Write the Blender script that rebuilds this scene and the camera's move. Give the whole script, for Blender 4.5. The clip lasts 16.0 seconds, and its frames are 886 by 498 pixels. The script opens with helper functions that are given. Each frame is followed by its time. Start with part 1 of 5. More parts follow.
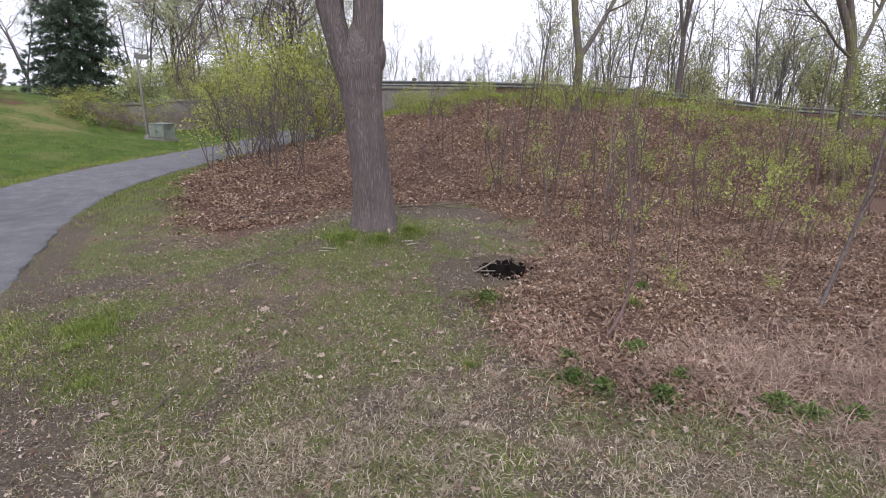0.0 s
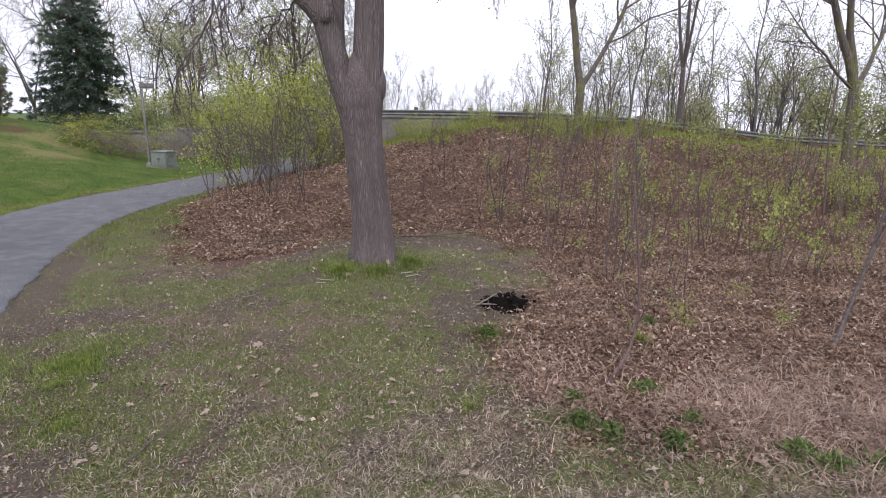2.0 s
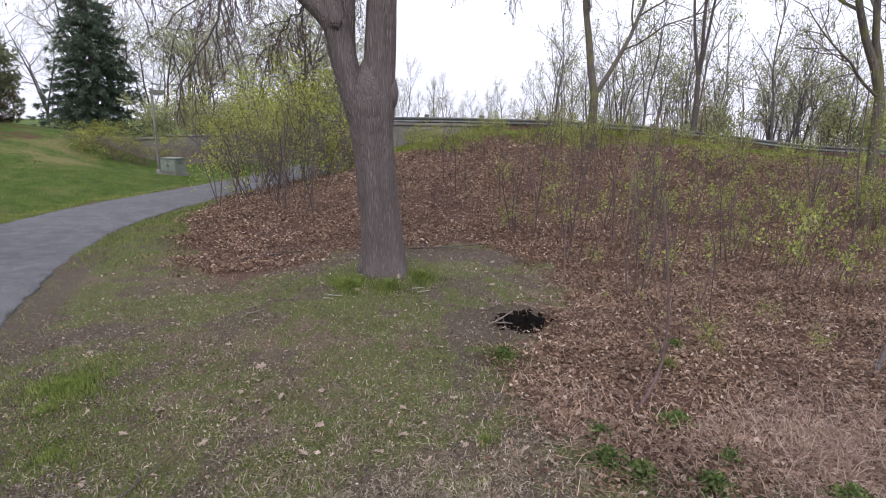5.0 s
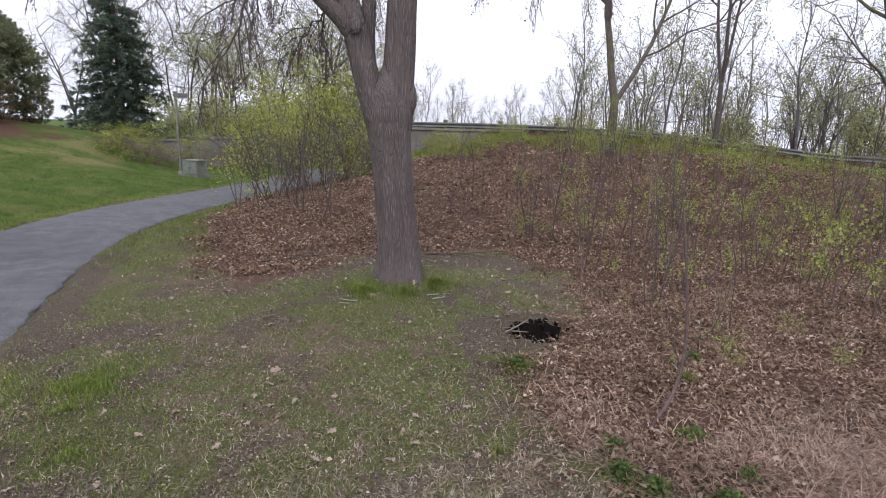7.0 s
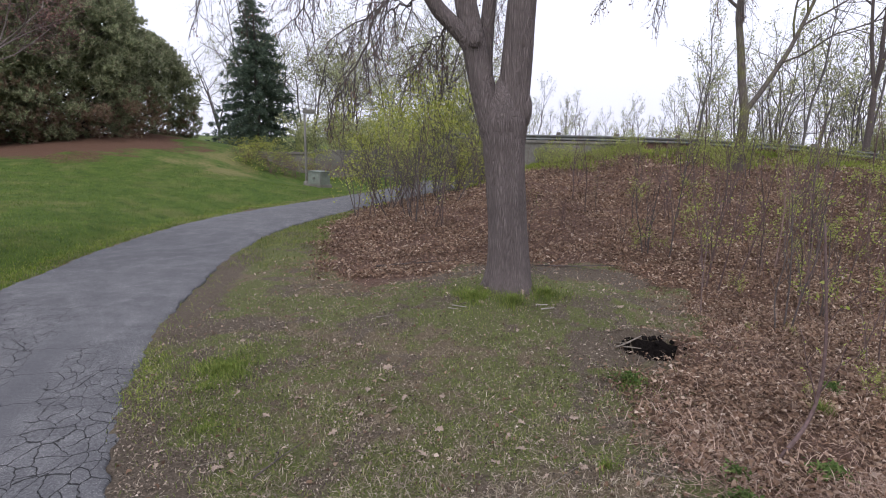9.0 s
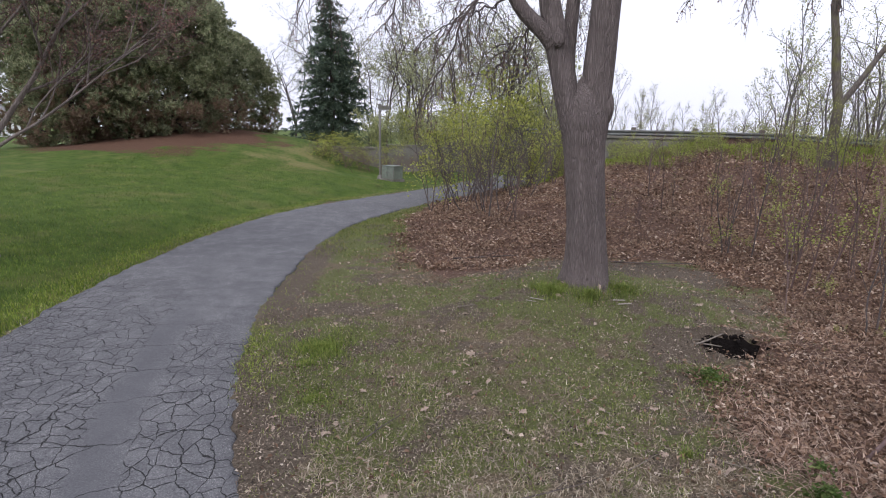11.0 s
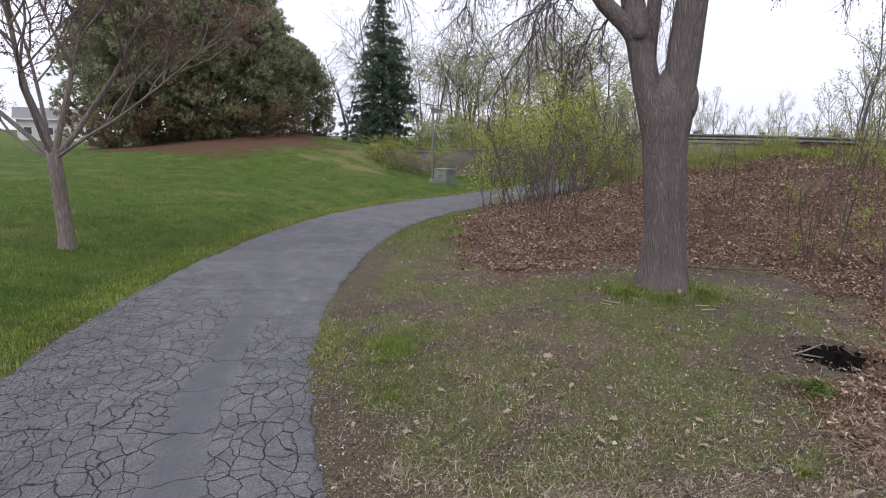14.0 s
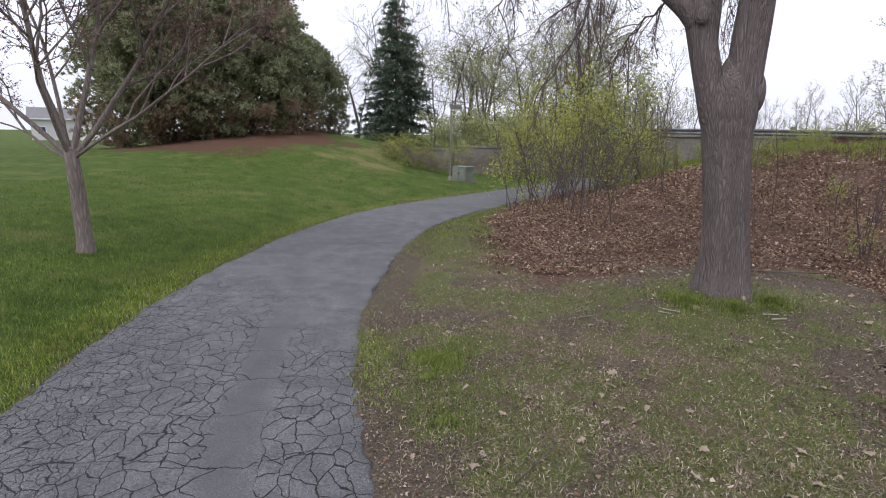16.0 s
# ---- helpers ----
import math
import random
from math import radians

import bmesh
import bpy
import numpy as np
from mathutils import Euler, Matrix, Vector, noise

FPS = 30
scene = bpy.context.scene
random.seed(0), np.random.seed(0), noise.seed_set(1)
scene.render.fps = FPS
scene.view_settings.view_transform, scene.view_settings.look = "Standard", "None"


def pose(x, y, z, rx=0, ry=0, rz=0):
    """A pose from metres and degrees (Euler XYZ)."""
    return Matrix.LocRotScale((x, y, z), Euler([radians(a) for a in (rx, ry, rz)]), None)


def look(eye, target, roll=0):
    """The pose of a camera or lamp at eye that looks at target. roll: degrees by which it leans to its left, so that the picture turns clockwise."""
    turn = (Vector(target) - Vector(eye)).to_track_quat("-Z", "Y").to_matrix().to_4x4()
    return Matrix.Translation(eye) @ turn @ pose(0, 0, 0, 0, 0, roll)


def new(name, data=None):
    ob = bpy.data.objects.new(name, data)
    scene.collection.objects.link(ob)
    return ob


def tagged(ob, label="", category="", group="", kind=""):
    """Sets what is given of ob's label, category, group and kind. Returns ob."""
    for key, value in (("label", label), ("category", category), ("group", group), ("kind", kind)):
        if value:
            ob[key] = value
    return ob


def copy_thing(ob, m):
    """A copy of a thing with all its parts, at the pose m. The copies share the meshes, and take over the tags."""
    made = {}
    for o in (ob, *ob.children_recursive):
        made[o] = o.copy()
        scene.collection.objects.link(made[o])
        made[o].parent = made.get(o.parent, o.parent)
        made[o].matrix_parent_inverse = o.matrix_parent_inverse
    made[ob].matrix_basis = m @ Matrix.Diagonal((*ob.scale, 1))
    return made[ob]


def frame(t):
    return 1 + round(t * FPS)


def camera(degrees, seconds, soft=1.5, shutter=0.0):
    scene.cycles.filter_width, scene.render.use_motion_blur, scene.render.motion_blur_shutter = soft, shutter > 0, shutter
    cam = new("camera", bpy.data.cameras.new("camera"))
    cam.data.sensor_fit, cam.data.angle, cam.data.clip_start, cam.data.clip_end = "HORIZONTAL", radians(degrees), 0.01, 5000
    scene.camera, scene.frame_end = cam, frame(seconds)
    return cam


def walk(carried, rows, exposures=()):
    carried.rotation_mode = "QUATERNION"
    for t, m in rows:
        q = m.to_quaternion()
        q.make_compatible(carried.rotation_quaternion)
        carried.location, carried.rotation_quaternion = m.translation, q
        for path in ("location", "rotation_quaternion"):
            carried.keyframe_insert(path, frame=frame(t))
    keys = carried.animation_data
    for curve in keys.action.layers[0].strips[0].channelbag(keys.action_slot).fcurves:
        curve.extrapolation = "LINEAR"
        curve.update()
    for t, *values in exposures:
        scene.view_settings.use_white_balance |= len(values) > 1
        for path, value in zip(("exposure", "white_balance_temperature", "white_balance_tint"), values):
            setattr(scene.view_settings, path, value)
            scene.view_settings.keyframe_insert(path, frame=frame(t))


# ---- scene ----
cam = camera(77.0, 16.0, soft=1.0)
PATH = [
    (0, (-0.026, 0.128, 1.857), (0.442, 1.991, 1.299), 0.33),
    (0.5, (0.001, 0.160, 1.857), (0.467, 2.031, 1.325), 0.32),
    (1, (0.028, 0.191, 1.857), (0.490, 2.071, 1.353), 0.32),
    (1.5, (0.031, 0.226, 1.858), (0.497, 2.111, 1.379), 0.44),
    (2, (0.023, 0.273, 1.871), (0.491, 2.161, 1.406), 0.47),
    (2.5, (0.024, 0.330, 1.874), (0.487, 2.221, 1.414), 0.46),
    (3, (0.027, 0.381, 1.878), (0.485, 2.274, 1.422), 0.45),
    (3.5, (0.033, 0.432, 1.886), (0.483, 2.327, 1.432), 0.46),
    (4, (0.034, 0.481, 1.887), (0.481, 2.378, 1.436), 0.46),
    (6.5, (0.058, 0.564, 1.911), (0.465, 2.474, 1.479), 1.12),
    (7, (0.056, 0.559, 1.913), (0.436, 2.476, 1.485), 1.22),
    (7.5, (0.031, 0.523, 1.916), (0.331, 2.456, 1.500), 1.27),
    (8, (0.003, 0.543, 1.885), (0.170, 2.496, 1.486), 1.07),
    (8.5, (-0.022, 0.529, 1.874), (0.044, 2.489, 1.483), 0.98),
    (9, (0.018, 0.493, 1.874), (0.017, 2.455, 1.486), 0.99),
    (11.5, (-0.204, 0.210, 1.914), (-0.473, 2.148, 1.500), 0.84),
    (12, (-0.264, 0.231, 1.884), (-0.562, 2.166, 1.475), 0.79),
    (12.5, (-0.308, 0.244, 1.864), (-0.632, 2.175, 1.457), 0.88),
    (13, (-0.350, 0.260, 1.835), (-0.692, 2.189, 1.433), 1.01),
    (13.5, (-0.382, 0.283, 1.812), (-0.746, 2.209, 1.414), 1.09),
    (14, (-0.439, 0.328, 1.788), (-0.823, 2.251, 1.396), 1.13),
    (14.5, (-0.518, 0.413, 1.762), (-0.925, 2.333, 1.377), 1.09),
    (15, (-0.620, 0.497, 1.758), (-1.037, 2.414, 1.370), 0.99),
    (15.5, (-0.728, 0.576, 1.759), (-1.148, 2.491, 1.366), 0.92),
    (16, (-0.847, 0.656, 1.772), (-1.264, 2.571, 1.370), 0.76),
]
walk(cam, [(t, look(eye, target, roll)) for t, eye, target, roll in PATH], exposures=[(0, 0.3, 6040, 17), (2, 0.2, 6040, 17), (4, 0.12, 6040, 17), (7, 0.02, 6040, 16), (9, -0.02, 6040, 16), (16, -0.02, 6110, 15)])

# ---- world and sun: bright overcast spring day ----
world = bpy.data.worlds.new("overcast_sky")
scene.world = world
world.use_nodes = True
wn, wl = world.node_tree.nodes, world.node_tree.links
sky = wn.new("ShaderNodeTexSky")
sky.sky_type, sky.sun_disc = "NISHITA", False
sky.sun_elevation, sky.sun_rotation = radians(52), radians(200)
sky.dust_density, sky.air_density, sky.ozone_density = 6.0, 1.0, 1.0
pale = wn.new("ShaderNodeHueSaturation")
pale.inputs["Saturation"].default_value = 0.12
cloud = wn.new("ShaderNodeMix")
cloud.data_type = "RGBA"
cloud.inputs["Factor"].default_value = 0.75
cloud.inputs[7].default_value = (8.2, 8.25, 8.9, 1)
wl.new(sky.outputs[0], pale.inputs["Color"])
wl.new(pale.outputs[0], cloud.inputs[6])
wl.new(cloud.outputs[2], wn["Background"].inputs["Color"])
wn["Background"].inputs["Strength"].default_value = 0.155
sun = new("sun", bpy.data.lights.new("sun", "SUN"))
sun.data.energy, sun.data.angle, sun.data.color = 1.1, radians(25), (1.0, 0.97, 0.92)
sun.matrix_world = look((0, 0, 30), (0 + 30 * math.cos(radians(52)) * math.sin(radians(20)), 30 * math.cos(radians(52)) * math.cos(radians(20)), 30 - 30 * math.sin(radians(52))))

# ---- mesh helpers ----
rng = np.random.default_rng(7)


class Soup:
    """Vertices and faces gathered into one mesh."""

    def __init__(self):
        self.v, self.f, self.n = [], [], 0

    def add(self, verts, faces):
        verts, faces = np.asarray(verts, float).reshape(-1, 3), np.asarray(faces, int)
        self.v.append(verts)
        self.f.append(faces + self.n)
        self.n += len(verts)

    def tube(self, points, radii, sides=6, cap=True):
        p, r = np.asarray(points, float), np.asarray(radii, float)
        n = len(p)
        tan = np.gradient(p, axis=0)
        tan /= np.linalg.norm(tan, axis=1, keepdims=True) + 1e-9
        ref = np.array([1.0, 0.0, 0.0]) if abs(tan[0, 0]) < 0.8 else np.array([0.0, 1.0, 0.0])
        a = np.cross(tan, ref)
        a /= np.linalg.norm(a, axis=1, keepdims=True) + 1e-9
        b = np.cross(tan, a)
        ang = np.linspace(0, 2 * math.pi, sides, endpoint=False)
        ring = a[:, None] * np.cos(ang)[None, :, None] + b[:, None] * np.sin(ang)[None, :, None]
        v = p[:, None] + ring * r[:, None, None]
        i, j = np.meshgrid(np.arange(n - 1), np.arange(sides), indexing="ij")
        k = (j + 1) % sides
        f = np.stack([i * sides + j, i * sides + k, (i + 1) * sides + k, (i + 1) * sides + j], -1).reshape(-1, 4)
        self.add(v.reshape(-1, 3), f)
        if cap:
            c = self.n
            self.v.append(p[-1:] + tan[-1:] * r[-1] * 0.6)
            self.n += 1
            top = c - sides + np.arange(sides)
            self.f.append(np.stack([top, np.roll(top, -1), np.full(sides, c)], -1))
        return self

    def box(self, x0, y0, z0, x1, y1, z1, m=None):
        v = np.array([(x, y, z) for z in (z0, z1) for y in (y0, y1) for x in (x0, x1)], float)
        if m is not None:
            v = np.array([m @ Vector(p) for p in v])
        self.add(v, [(0, 2, 3, 1), (4, 5, 7, 6), (0, 1, 5, 4), (2, 6, 7, 3), (0, 4, 6, 2), (1, 3, 7, 5)])
        return self

    def mesh(self, name, smooth=False):
        me = bpy.data.meshes.new(name)
        v = np.concatenate(self.v) if self.v else np.zeros((0, 3))
        loops = np.concatenate([f.ravel() for f in self.f]).astype(np.int32)
        sizes = np.concatenate([np.full(len(f), f.shape[1]) for f in self.f]).astype(np.int32)
        me.vertices.add(len(v))
        me.vertices.foreach_set("co", v.ravel().astype(np.float32))
        me.loops.add(len(loops))
        me.loops.foreach_set("vertex_index", loops)
        me.polygons.add(len(sizes))
        me.polygons.foreach_set("loop_start", np.concatenate([[0], np.cumsum(sizes)[:-1]]).astype(np.int32))
        if smooth:
            me.polygons.foreach_set("use_smooth", np.ones(len(sizes), bool))
        me.update(calc_edges=True)
        return me


def part(name, shape, material, parent=None, label="", smooth=False, kind=""):
    """One mesh object, from a bmesh or a Soup, under a thing or a part."""
    if isinstance(shape, Soup):
        me = shape.mesh(name, smooth)
    else:
        me = bpy.data.meshes.new(name)
        shape.to_mesh(me)
        shape.free()
        if smooth:
            me.polygons.foreach_set("use_smooth", np.ones(len(me.polygons), bool))
    me.materials.append(material)
    ob = new(name, me)
    if parent is not None:
        ob.parent = parent
    if label:
        ob["label"] = label
    if kind:
        ob["kind"] = kind
    return ob


def thing(name, label, category, m=None, group="", kind=""):
    ob = tagged(new(name), label, category, group, kind)
    ob.empty_display_size = 0.2
    if m is not None:
        ob.matrix_basis = m
    return ob


def bevelled_box(sx, sy, sz, bevel=0.01, at=(0, 0, 0)):
    bm = bmesh.new()
    bmesh.ops.create_cube(bm, size=1)
    bmesh.ops.scale(bm, vec=(sx, sy, sz), verts=bm.verts)
    bmesh.ops.bevel(bm, geom=bm.edges[:], offset=bevel, segments=2, affect="EDGES")
    bmesh.ops.translate(bm, vec=at, verts=bm.verts)
    return bm


# ---- smooth pseudo-noise and plan functions ----
LATTICE = np.random.default_rng(3).uniform(-1, 1, (4, 128, 128))


def wave(x, y, size, k=0):
    """Smooth lattice noise in about -1..1 with features of about that size."""
    x, y = np.asarray(x, float), np.asarray(y, float)
    out = 0
    for turn, share, fine in ((0.4 + k, 0.75, 1.0), (1.9 + k, 0.5, 2.1)):
        u = (x * math.cos(turn) - y * math.sin(turn)) / (0.5 * size) * fine + 17.3 * k
        v = (x * math.sin(turn) + y * math.cos(turn)) / (0.5 * size) * fine + 5.1 * k
        i, j = np.floor(u).astype(int), np.floor(v).astype(int)
        s, t = u - i, v - j
        s, t = s * s * (3 - 2 * s), t * t * (3 - 2 * t)
        g = LATTICE[k % 4]
        at = lambda a, c: g[a % 128, c % 128]
        out = out + share * ((at(i, j) * (1 - s) + at(i + 1, j) * s) * (1 - t) + (at(i, j + 1) * (1 - s) + at(i + 1, j + 1) * s) * t)
    return out * 1.35


def step(a, b, x):
    t = np.clip((x - a) / (b - a), 0, 1)
    return t * t * (3 - 2 * t)


CENTRE = np.array([(9.0, -11.0), (4.4, -6.5), (0.7, -2.6), (-1.3, 0.2), (-2.45, 2.1), (-3.4, 4.1), (-4.02, 6.3), (-4.42, 9.2), (-4.4, 11.8), (-3.8, 14.3), (-2.85, 16.5), (-1.9, 18.8), (-0.9, 21.6), (0.2, 25.5)])


def spline(ctrl, per=12):
    pts = []
    c = np.vstack([2 * ctrl[0] - ctrl[1], ctrl, 2 * ctrl[-1] - ctrl[-2]])
    for i in range(1, len(c) - 2):
        for s in np.linspace(0, 1, per, endpoint=False):
            p0, p1, p2, p3 = c[i - 1 : i + 3]
            pts.append(0.5 * (2 * p1 + (p2 - p0) * s + (2 * p0 - 5 * p1 + 4 * p2 - p3) * s * s + (3 * p1 - p0 - 3 * p2 + p3) * s**3))
    pts.append(ctrl[-1])
    return np.array(pts)


LINE = spline(CENTRE)
HALF = 1.11


TABLES = {}


def tabled(name, exact, x, y):
    """Plan distances of many points by a fine table, of few by the exact rule."""
    x, y = np.asarray(x, float), np.asarray(y, float)
    if x.size < 4000 or x.min() < -14 or x.max() > 19 or y.min() < 0 or y.max() > 22:
        return exact(x, y)
    if name not in TABLES:
        TABLES[name] = exact(*np.meshgrid(np.arange(-14.1, 19.2, 0.06), np.arange(-0.1, 22.2, 0.06), indexing="ij"))
    g, u, v = TABLES[name], (x + 14.1) / 0.06, (y + 0.1) / 0.06
    i, j = u.astype(int), v.astype(int)
    u, v = u - i, v - j
    return (g[i, j] * (1 - u) + g[i + 1, j] * u) * (1 - v) + (g[i, j + 1] * (1 - u) + g[i + 1, j + 1] * u) * v


def off_path(x, y):
    """Distance from the path's centre line: minus to its left, plus to its right."""
    return tabled("path", path_distance, x, y)


def in_litter(x, y):
    """Signed distance to the edge of the leaf litter, plus inside."""
    return tabled("litter", litter_distance, x, y)


def path_distance(x, y):
    x, y = np.asarray(x, float), np.asarray(y, float)
    shape = x.shape
    q = np.stack([x.ravel(), y.ravel()], -1)
    best = np.full(len(q), 1e9)
    side = np.ones(len(q))
    for a, b in zip(LINE[:-1:2], LINE[2::2]):
        d = b - a
        s = np.clip(((q - a) @ d) / (d @ d), 0, 1)
        e = q - a - s[:, None] * d
        r = np.hypot(e[:, 0], e[:, 1])
        near = r < best
        best[near] = r[near]
        side[near] = np.where(d[0] * e[near, 1] - d[1] * e[near, 0] > 0, -1, 1)
    return (best * side).reshape(shape)


LITTER = np.array([(-1.6, 19.0), (-2.3, 15.5), (-2.45, 12.0), (-1.75, 8.4), (-1.35, 7.5), (-0.93, 7.0), (-0.25, 7.5), (0.4, 8.15), (1.5, 8.5), (2.65, 8.6), (2.95, 7.3), (2.85, 6.2), (2.3, 5.4), (1.58, 4.5), (1.38, 3.6), (1.56, 3.0), (2.4, 2.6), (3.5, 2.35), (7.0, 1.2), (30.0, -6.0), (60.0, 30.0), (10.0, 30.0)])


def litter_distance(x, y):
    x, y = np.asarray(x, float), np.asarray(y, float)
    q = np.stack([x.ravel(), y.ravel()], -1)
    best = np.full(len(q), 1e9)
    inside = np.zeros(len(q), bool)
    for a, b in zip(LITTER, np.roll(LITTER, -1, axis=0)):
        d = b - a
        s = np.clip(((q - a) @ d) / (d @ d), 0, 1)
        best = np.minimum(best, np.hypot(*(q - a - s[:, None] * d).T))
        cross = (a[1] > q[:, 1]) != (b[1] > q[:, 1])
        inside ^= cross & (q[:, 0] < (b[0] - a[0]) * (q[:, 1] - a[1]) / (b[1] - a[1] + 1e-12) + a[0])
    return np.where(inside, best, -best).reshape(x.shape)


def wall_line(x):
    """The retaining wall's place in y, and its top's height, along x."""
    return 20.6 - 0.012 * np.maximum(x - 0.7, 0) ** 2 - 0.12 * (x - 0.7), np.interp(x, [-5, 0.7, 5, 8, 11, 13, 16, 30], [1.97, 1.97, 1.97, 1.92, 1.78, 1.58, 1.2, 0.5])


HOLE = (1.91, 5.32)


def ground_z(x, y):
    x, y = np.asarray(x, float), np.asarray(y, float)
    d = off_path(x, y)
    left, right = np.maximum(-d - HALF, 0), np.maximum(d - HALF, 0)
    z = 0.02 * wave(x, y, 1.7) + 0.012 * wave(x, y, 0.6, 1)
    # lawn bank rising to the pines
    far = np.hypot(x, y)
    z = z + np.where(d < 0, (0.95 * (1 - np.exp(-left / 8)) + 1.15 * np.exp(-((x + 13.5) ** 2) / 30 - (y - 25.5) ** 2 / 46)) * (1 - (1 - step(-5.2, -9.5, x)) * step(18, 23, y)) * (1 - 0.9 * step(38, 75, far)) - 0.06 * np.exp(-((left - 0.7) ** 2) / 0.12), 0)
    # rise under the tree
    z = z + 0.26 * np.exp(-((x - 0.75) ** 2 + (y - 6.85) ** 2) / 2.0)
    # leaf-covered mound
    wy, wt = wall_line(x)
    rise = step(7.0, 20.5, y + 0.35 * np.maximum(x - 6, 0))
    top = np.minimum(1.15 + 0.45 * step(3.5, 6.0, x), wt - 0.7 + 0.35 * step(3.5, 6.0, x))
    z = z + np.where(d > 0, top * rise * step(0.2, 4.2, right), 0)
    z = z + np.where((x > 2.0) & (y < 40), 0.10 * step(2.0, 6.0, x) * step(3, 9, y) * wave(x, y, 4.0, 2), 0)
    # road level behind the wall
    behind = (y > wy + 0.35) & (x > 0.5) & np.where(y > 30, x > 0.5 + 0.2 * (y - 20.6), d > 0)
    z = np.where(behind, wt - 0.05 - np.minimum(0.3 * np.clip(y - wy - 1.2, 0, 3) + 0.13 * np.maximum(y - wy - 4.2, 0), 90.0), z)
    # burrow
    hx, hy = (x - HOLE[0]) / 0.25, (y - HOLE[1]) / 0.2
    z = z - 0.46 * np.exp(-((hx**2 + hy**2) ** 2)) + 0.05 * np.exp(-((np.hypot(hx, hy) - 1.5) ** 2) / 0.2)
    under = step(HALF - 0.02, HALF - 0.2, np.abs(d))
    z = z * (1 - under) - 0.06 * under
    return z


# ---- materials ----
def nodes_of(name):
    m = bpy.data.materials.new(name)
    m.use_nodes = True
    return m, m.node_tree.nodes, m.node_tree.links, m.node_tree.nodes["Principled BSDF"]


def noise_node(n, l, vec, scale, detail=6, rough=0.6):
    t = n.new("ShaderNodeTexNoise")
    t.inputs["Scale"].default_value, t.inputs["Detail"].default_value, t.inputs["Roughness"].default_value = scale, detail, rough
    if vec is not None:
        l.new(vec, t.inputs["Vector"])
    return t.outputs["Fac"]


def ramp_node(n, l, fac, stops):
    r = n.new("ShaderNodeValToRGB")
    e = r.color_ramp.elements
    while len(e) < len(stops):
        e.new(0.5)
    for el, (p, c) in zip(e, stops):
        el.position, el.color = p, (*c, 1)
    l.new(fac, r.inputs[0])
    return r.outputs[0]


def mix_node(n, l, fac, a, b, blend="MIX"):
    m = n.new("ShaderNodeMix")
    m.data_type, m.blend_type = "RGBA", blend
    for sock, val in ((m.inputs["Factor"], fac), (m.inputs[6], a), (m.inputs[7], b)):
        if isinstance(val, bpy.types.NodeSocket):
            l.new(val, sock)
        elif isinstance(val, tuple):
            sock.default_value = (*val, 1)
        else:
            sock.default_value = val
    return m.outputs[2]


def math_node(n, l, op, a, b=0.0, clamp=False):
    m = n.new("ShaderNodeMath")
    m.operation, m.use_clamp = op, clamp
    for sock, val in ((m.inputs[0], a), (m.inputs[1], b)):
        if isinstance(val, bpy.types.NodeSocket):
            l.new(val, sock)
        else:
            sock.default_value = val
    return m.outputs[0]


def bump_node(n, l, bsdf, height, strength, dist):
    b = n.new("ShaderNodeBump")
    b.inputs["Strength"].default_value, b.inputs["Distance"].default_value = strength, dist
    l.new(height, b.inputs["Height"])
    l.new(b.outputs[0], bsdf.inputs["Normal"])


def coords(n, l, stretch=(1, 1, 1), kind="Object"):
    t, m = n.new("ShaderNodeTexCoord"), n.new("ShaderNodeMapping")
    m.inputs["Scale"].default_value = stretch
    l.new(t.outputs[kind], m.inputs["Vector"])
    return m.outputs[0]


def surface(name, stops, scale, scale2=1.0, stain=None, rough=0.85, bump=0.3, dist=0.01, stretch=(1, 1, 1), metal=0.0, vary=0.0):
    """A worn surface: fine grain, larger stains, relief; vary: difference from thing to thing."""
    m, n, l, b = nodes_of(name)
    v = coords(n, l, stretch)
    fine = noise_node(n, l, v, scale)
    col = ramp_node(n, l, fine, stops)
    if stain:
        s = noise_node(n, l, v, scale2, 5)
        col = mix_node(n, l, ramp_node(n, l, s, [(0.42, (0, 0, 0)), (0.68, (1, 1, 1))]), col, stain)
    if vary:
        info = n.new("ShaderNodeObjectInfo")
        hs = n.new("ShaderNodeHueSaturation")
        l.new(math_node(n, l, "MULTIPLY_ADD", info.outputs["Random"], vary), hs.inputs["Value"])
        hs.inputs["Value"].links[0].from_node.inputs[2].default_value = 1 - vary / 2
        l.new(col, hs.inputs["Color"])
        col = hs.outputs[0]
    l.new(col, b.inputs["Base Color"])
    b.inputs["Roughness"].default_value, b.inputs["Metallic"].default_value = rough, metal
    bump_node(n, l, b, fine, bump, dist)
    return m


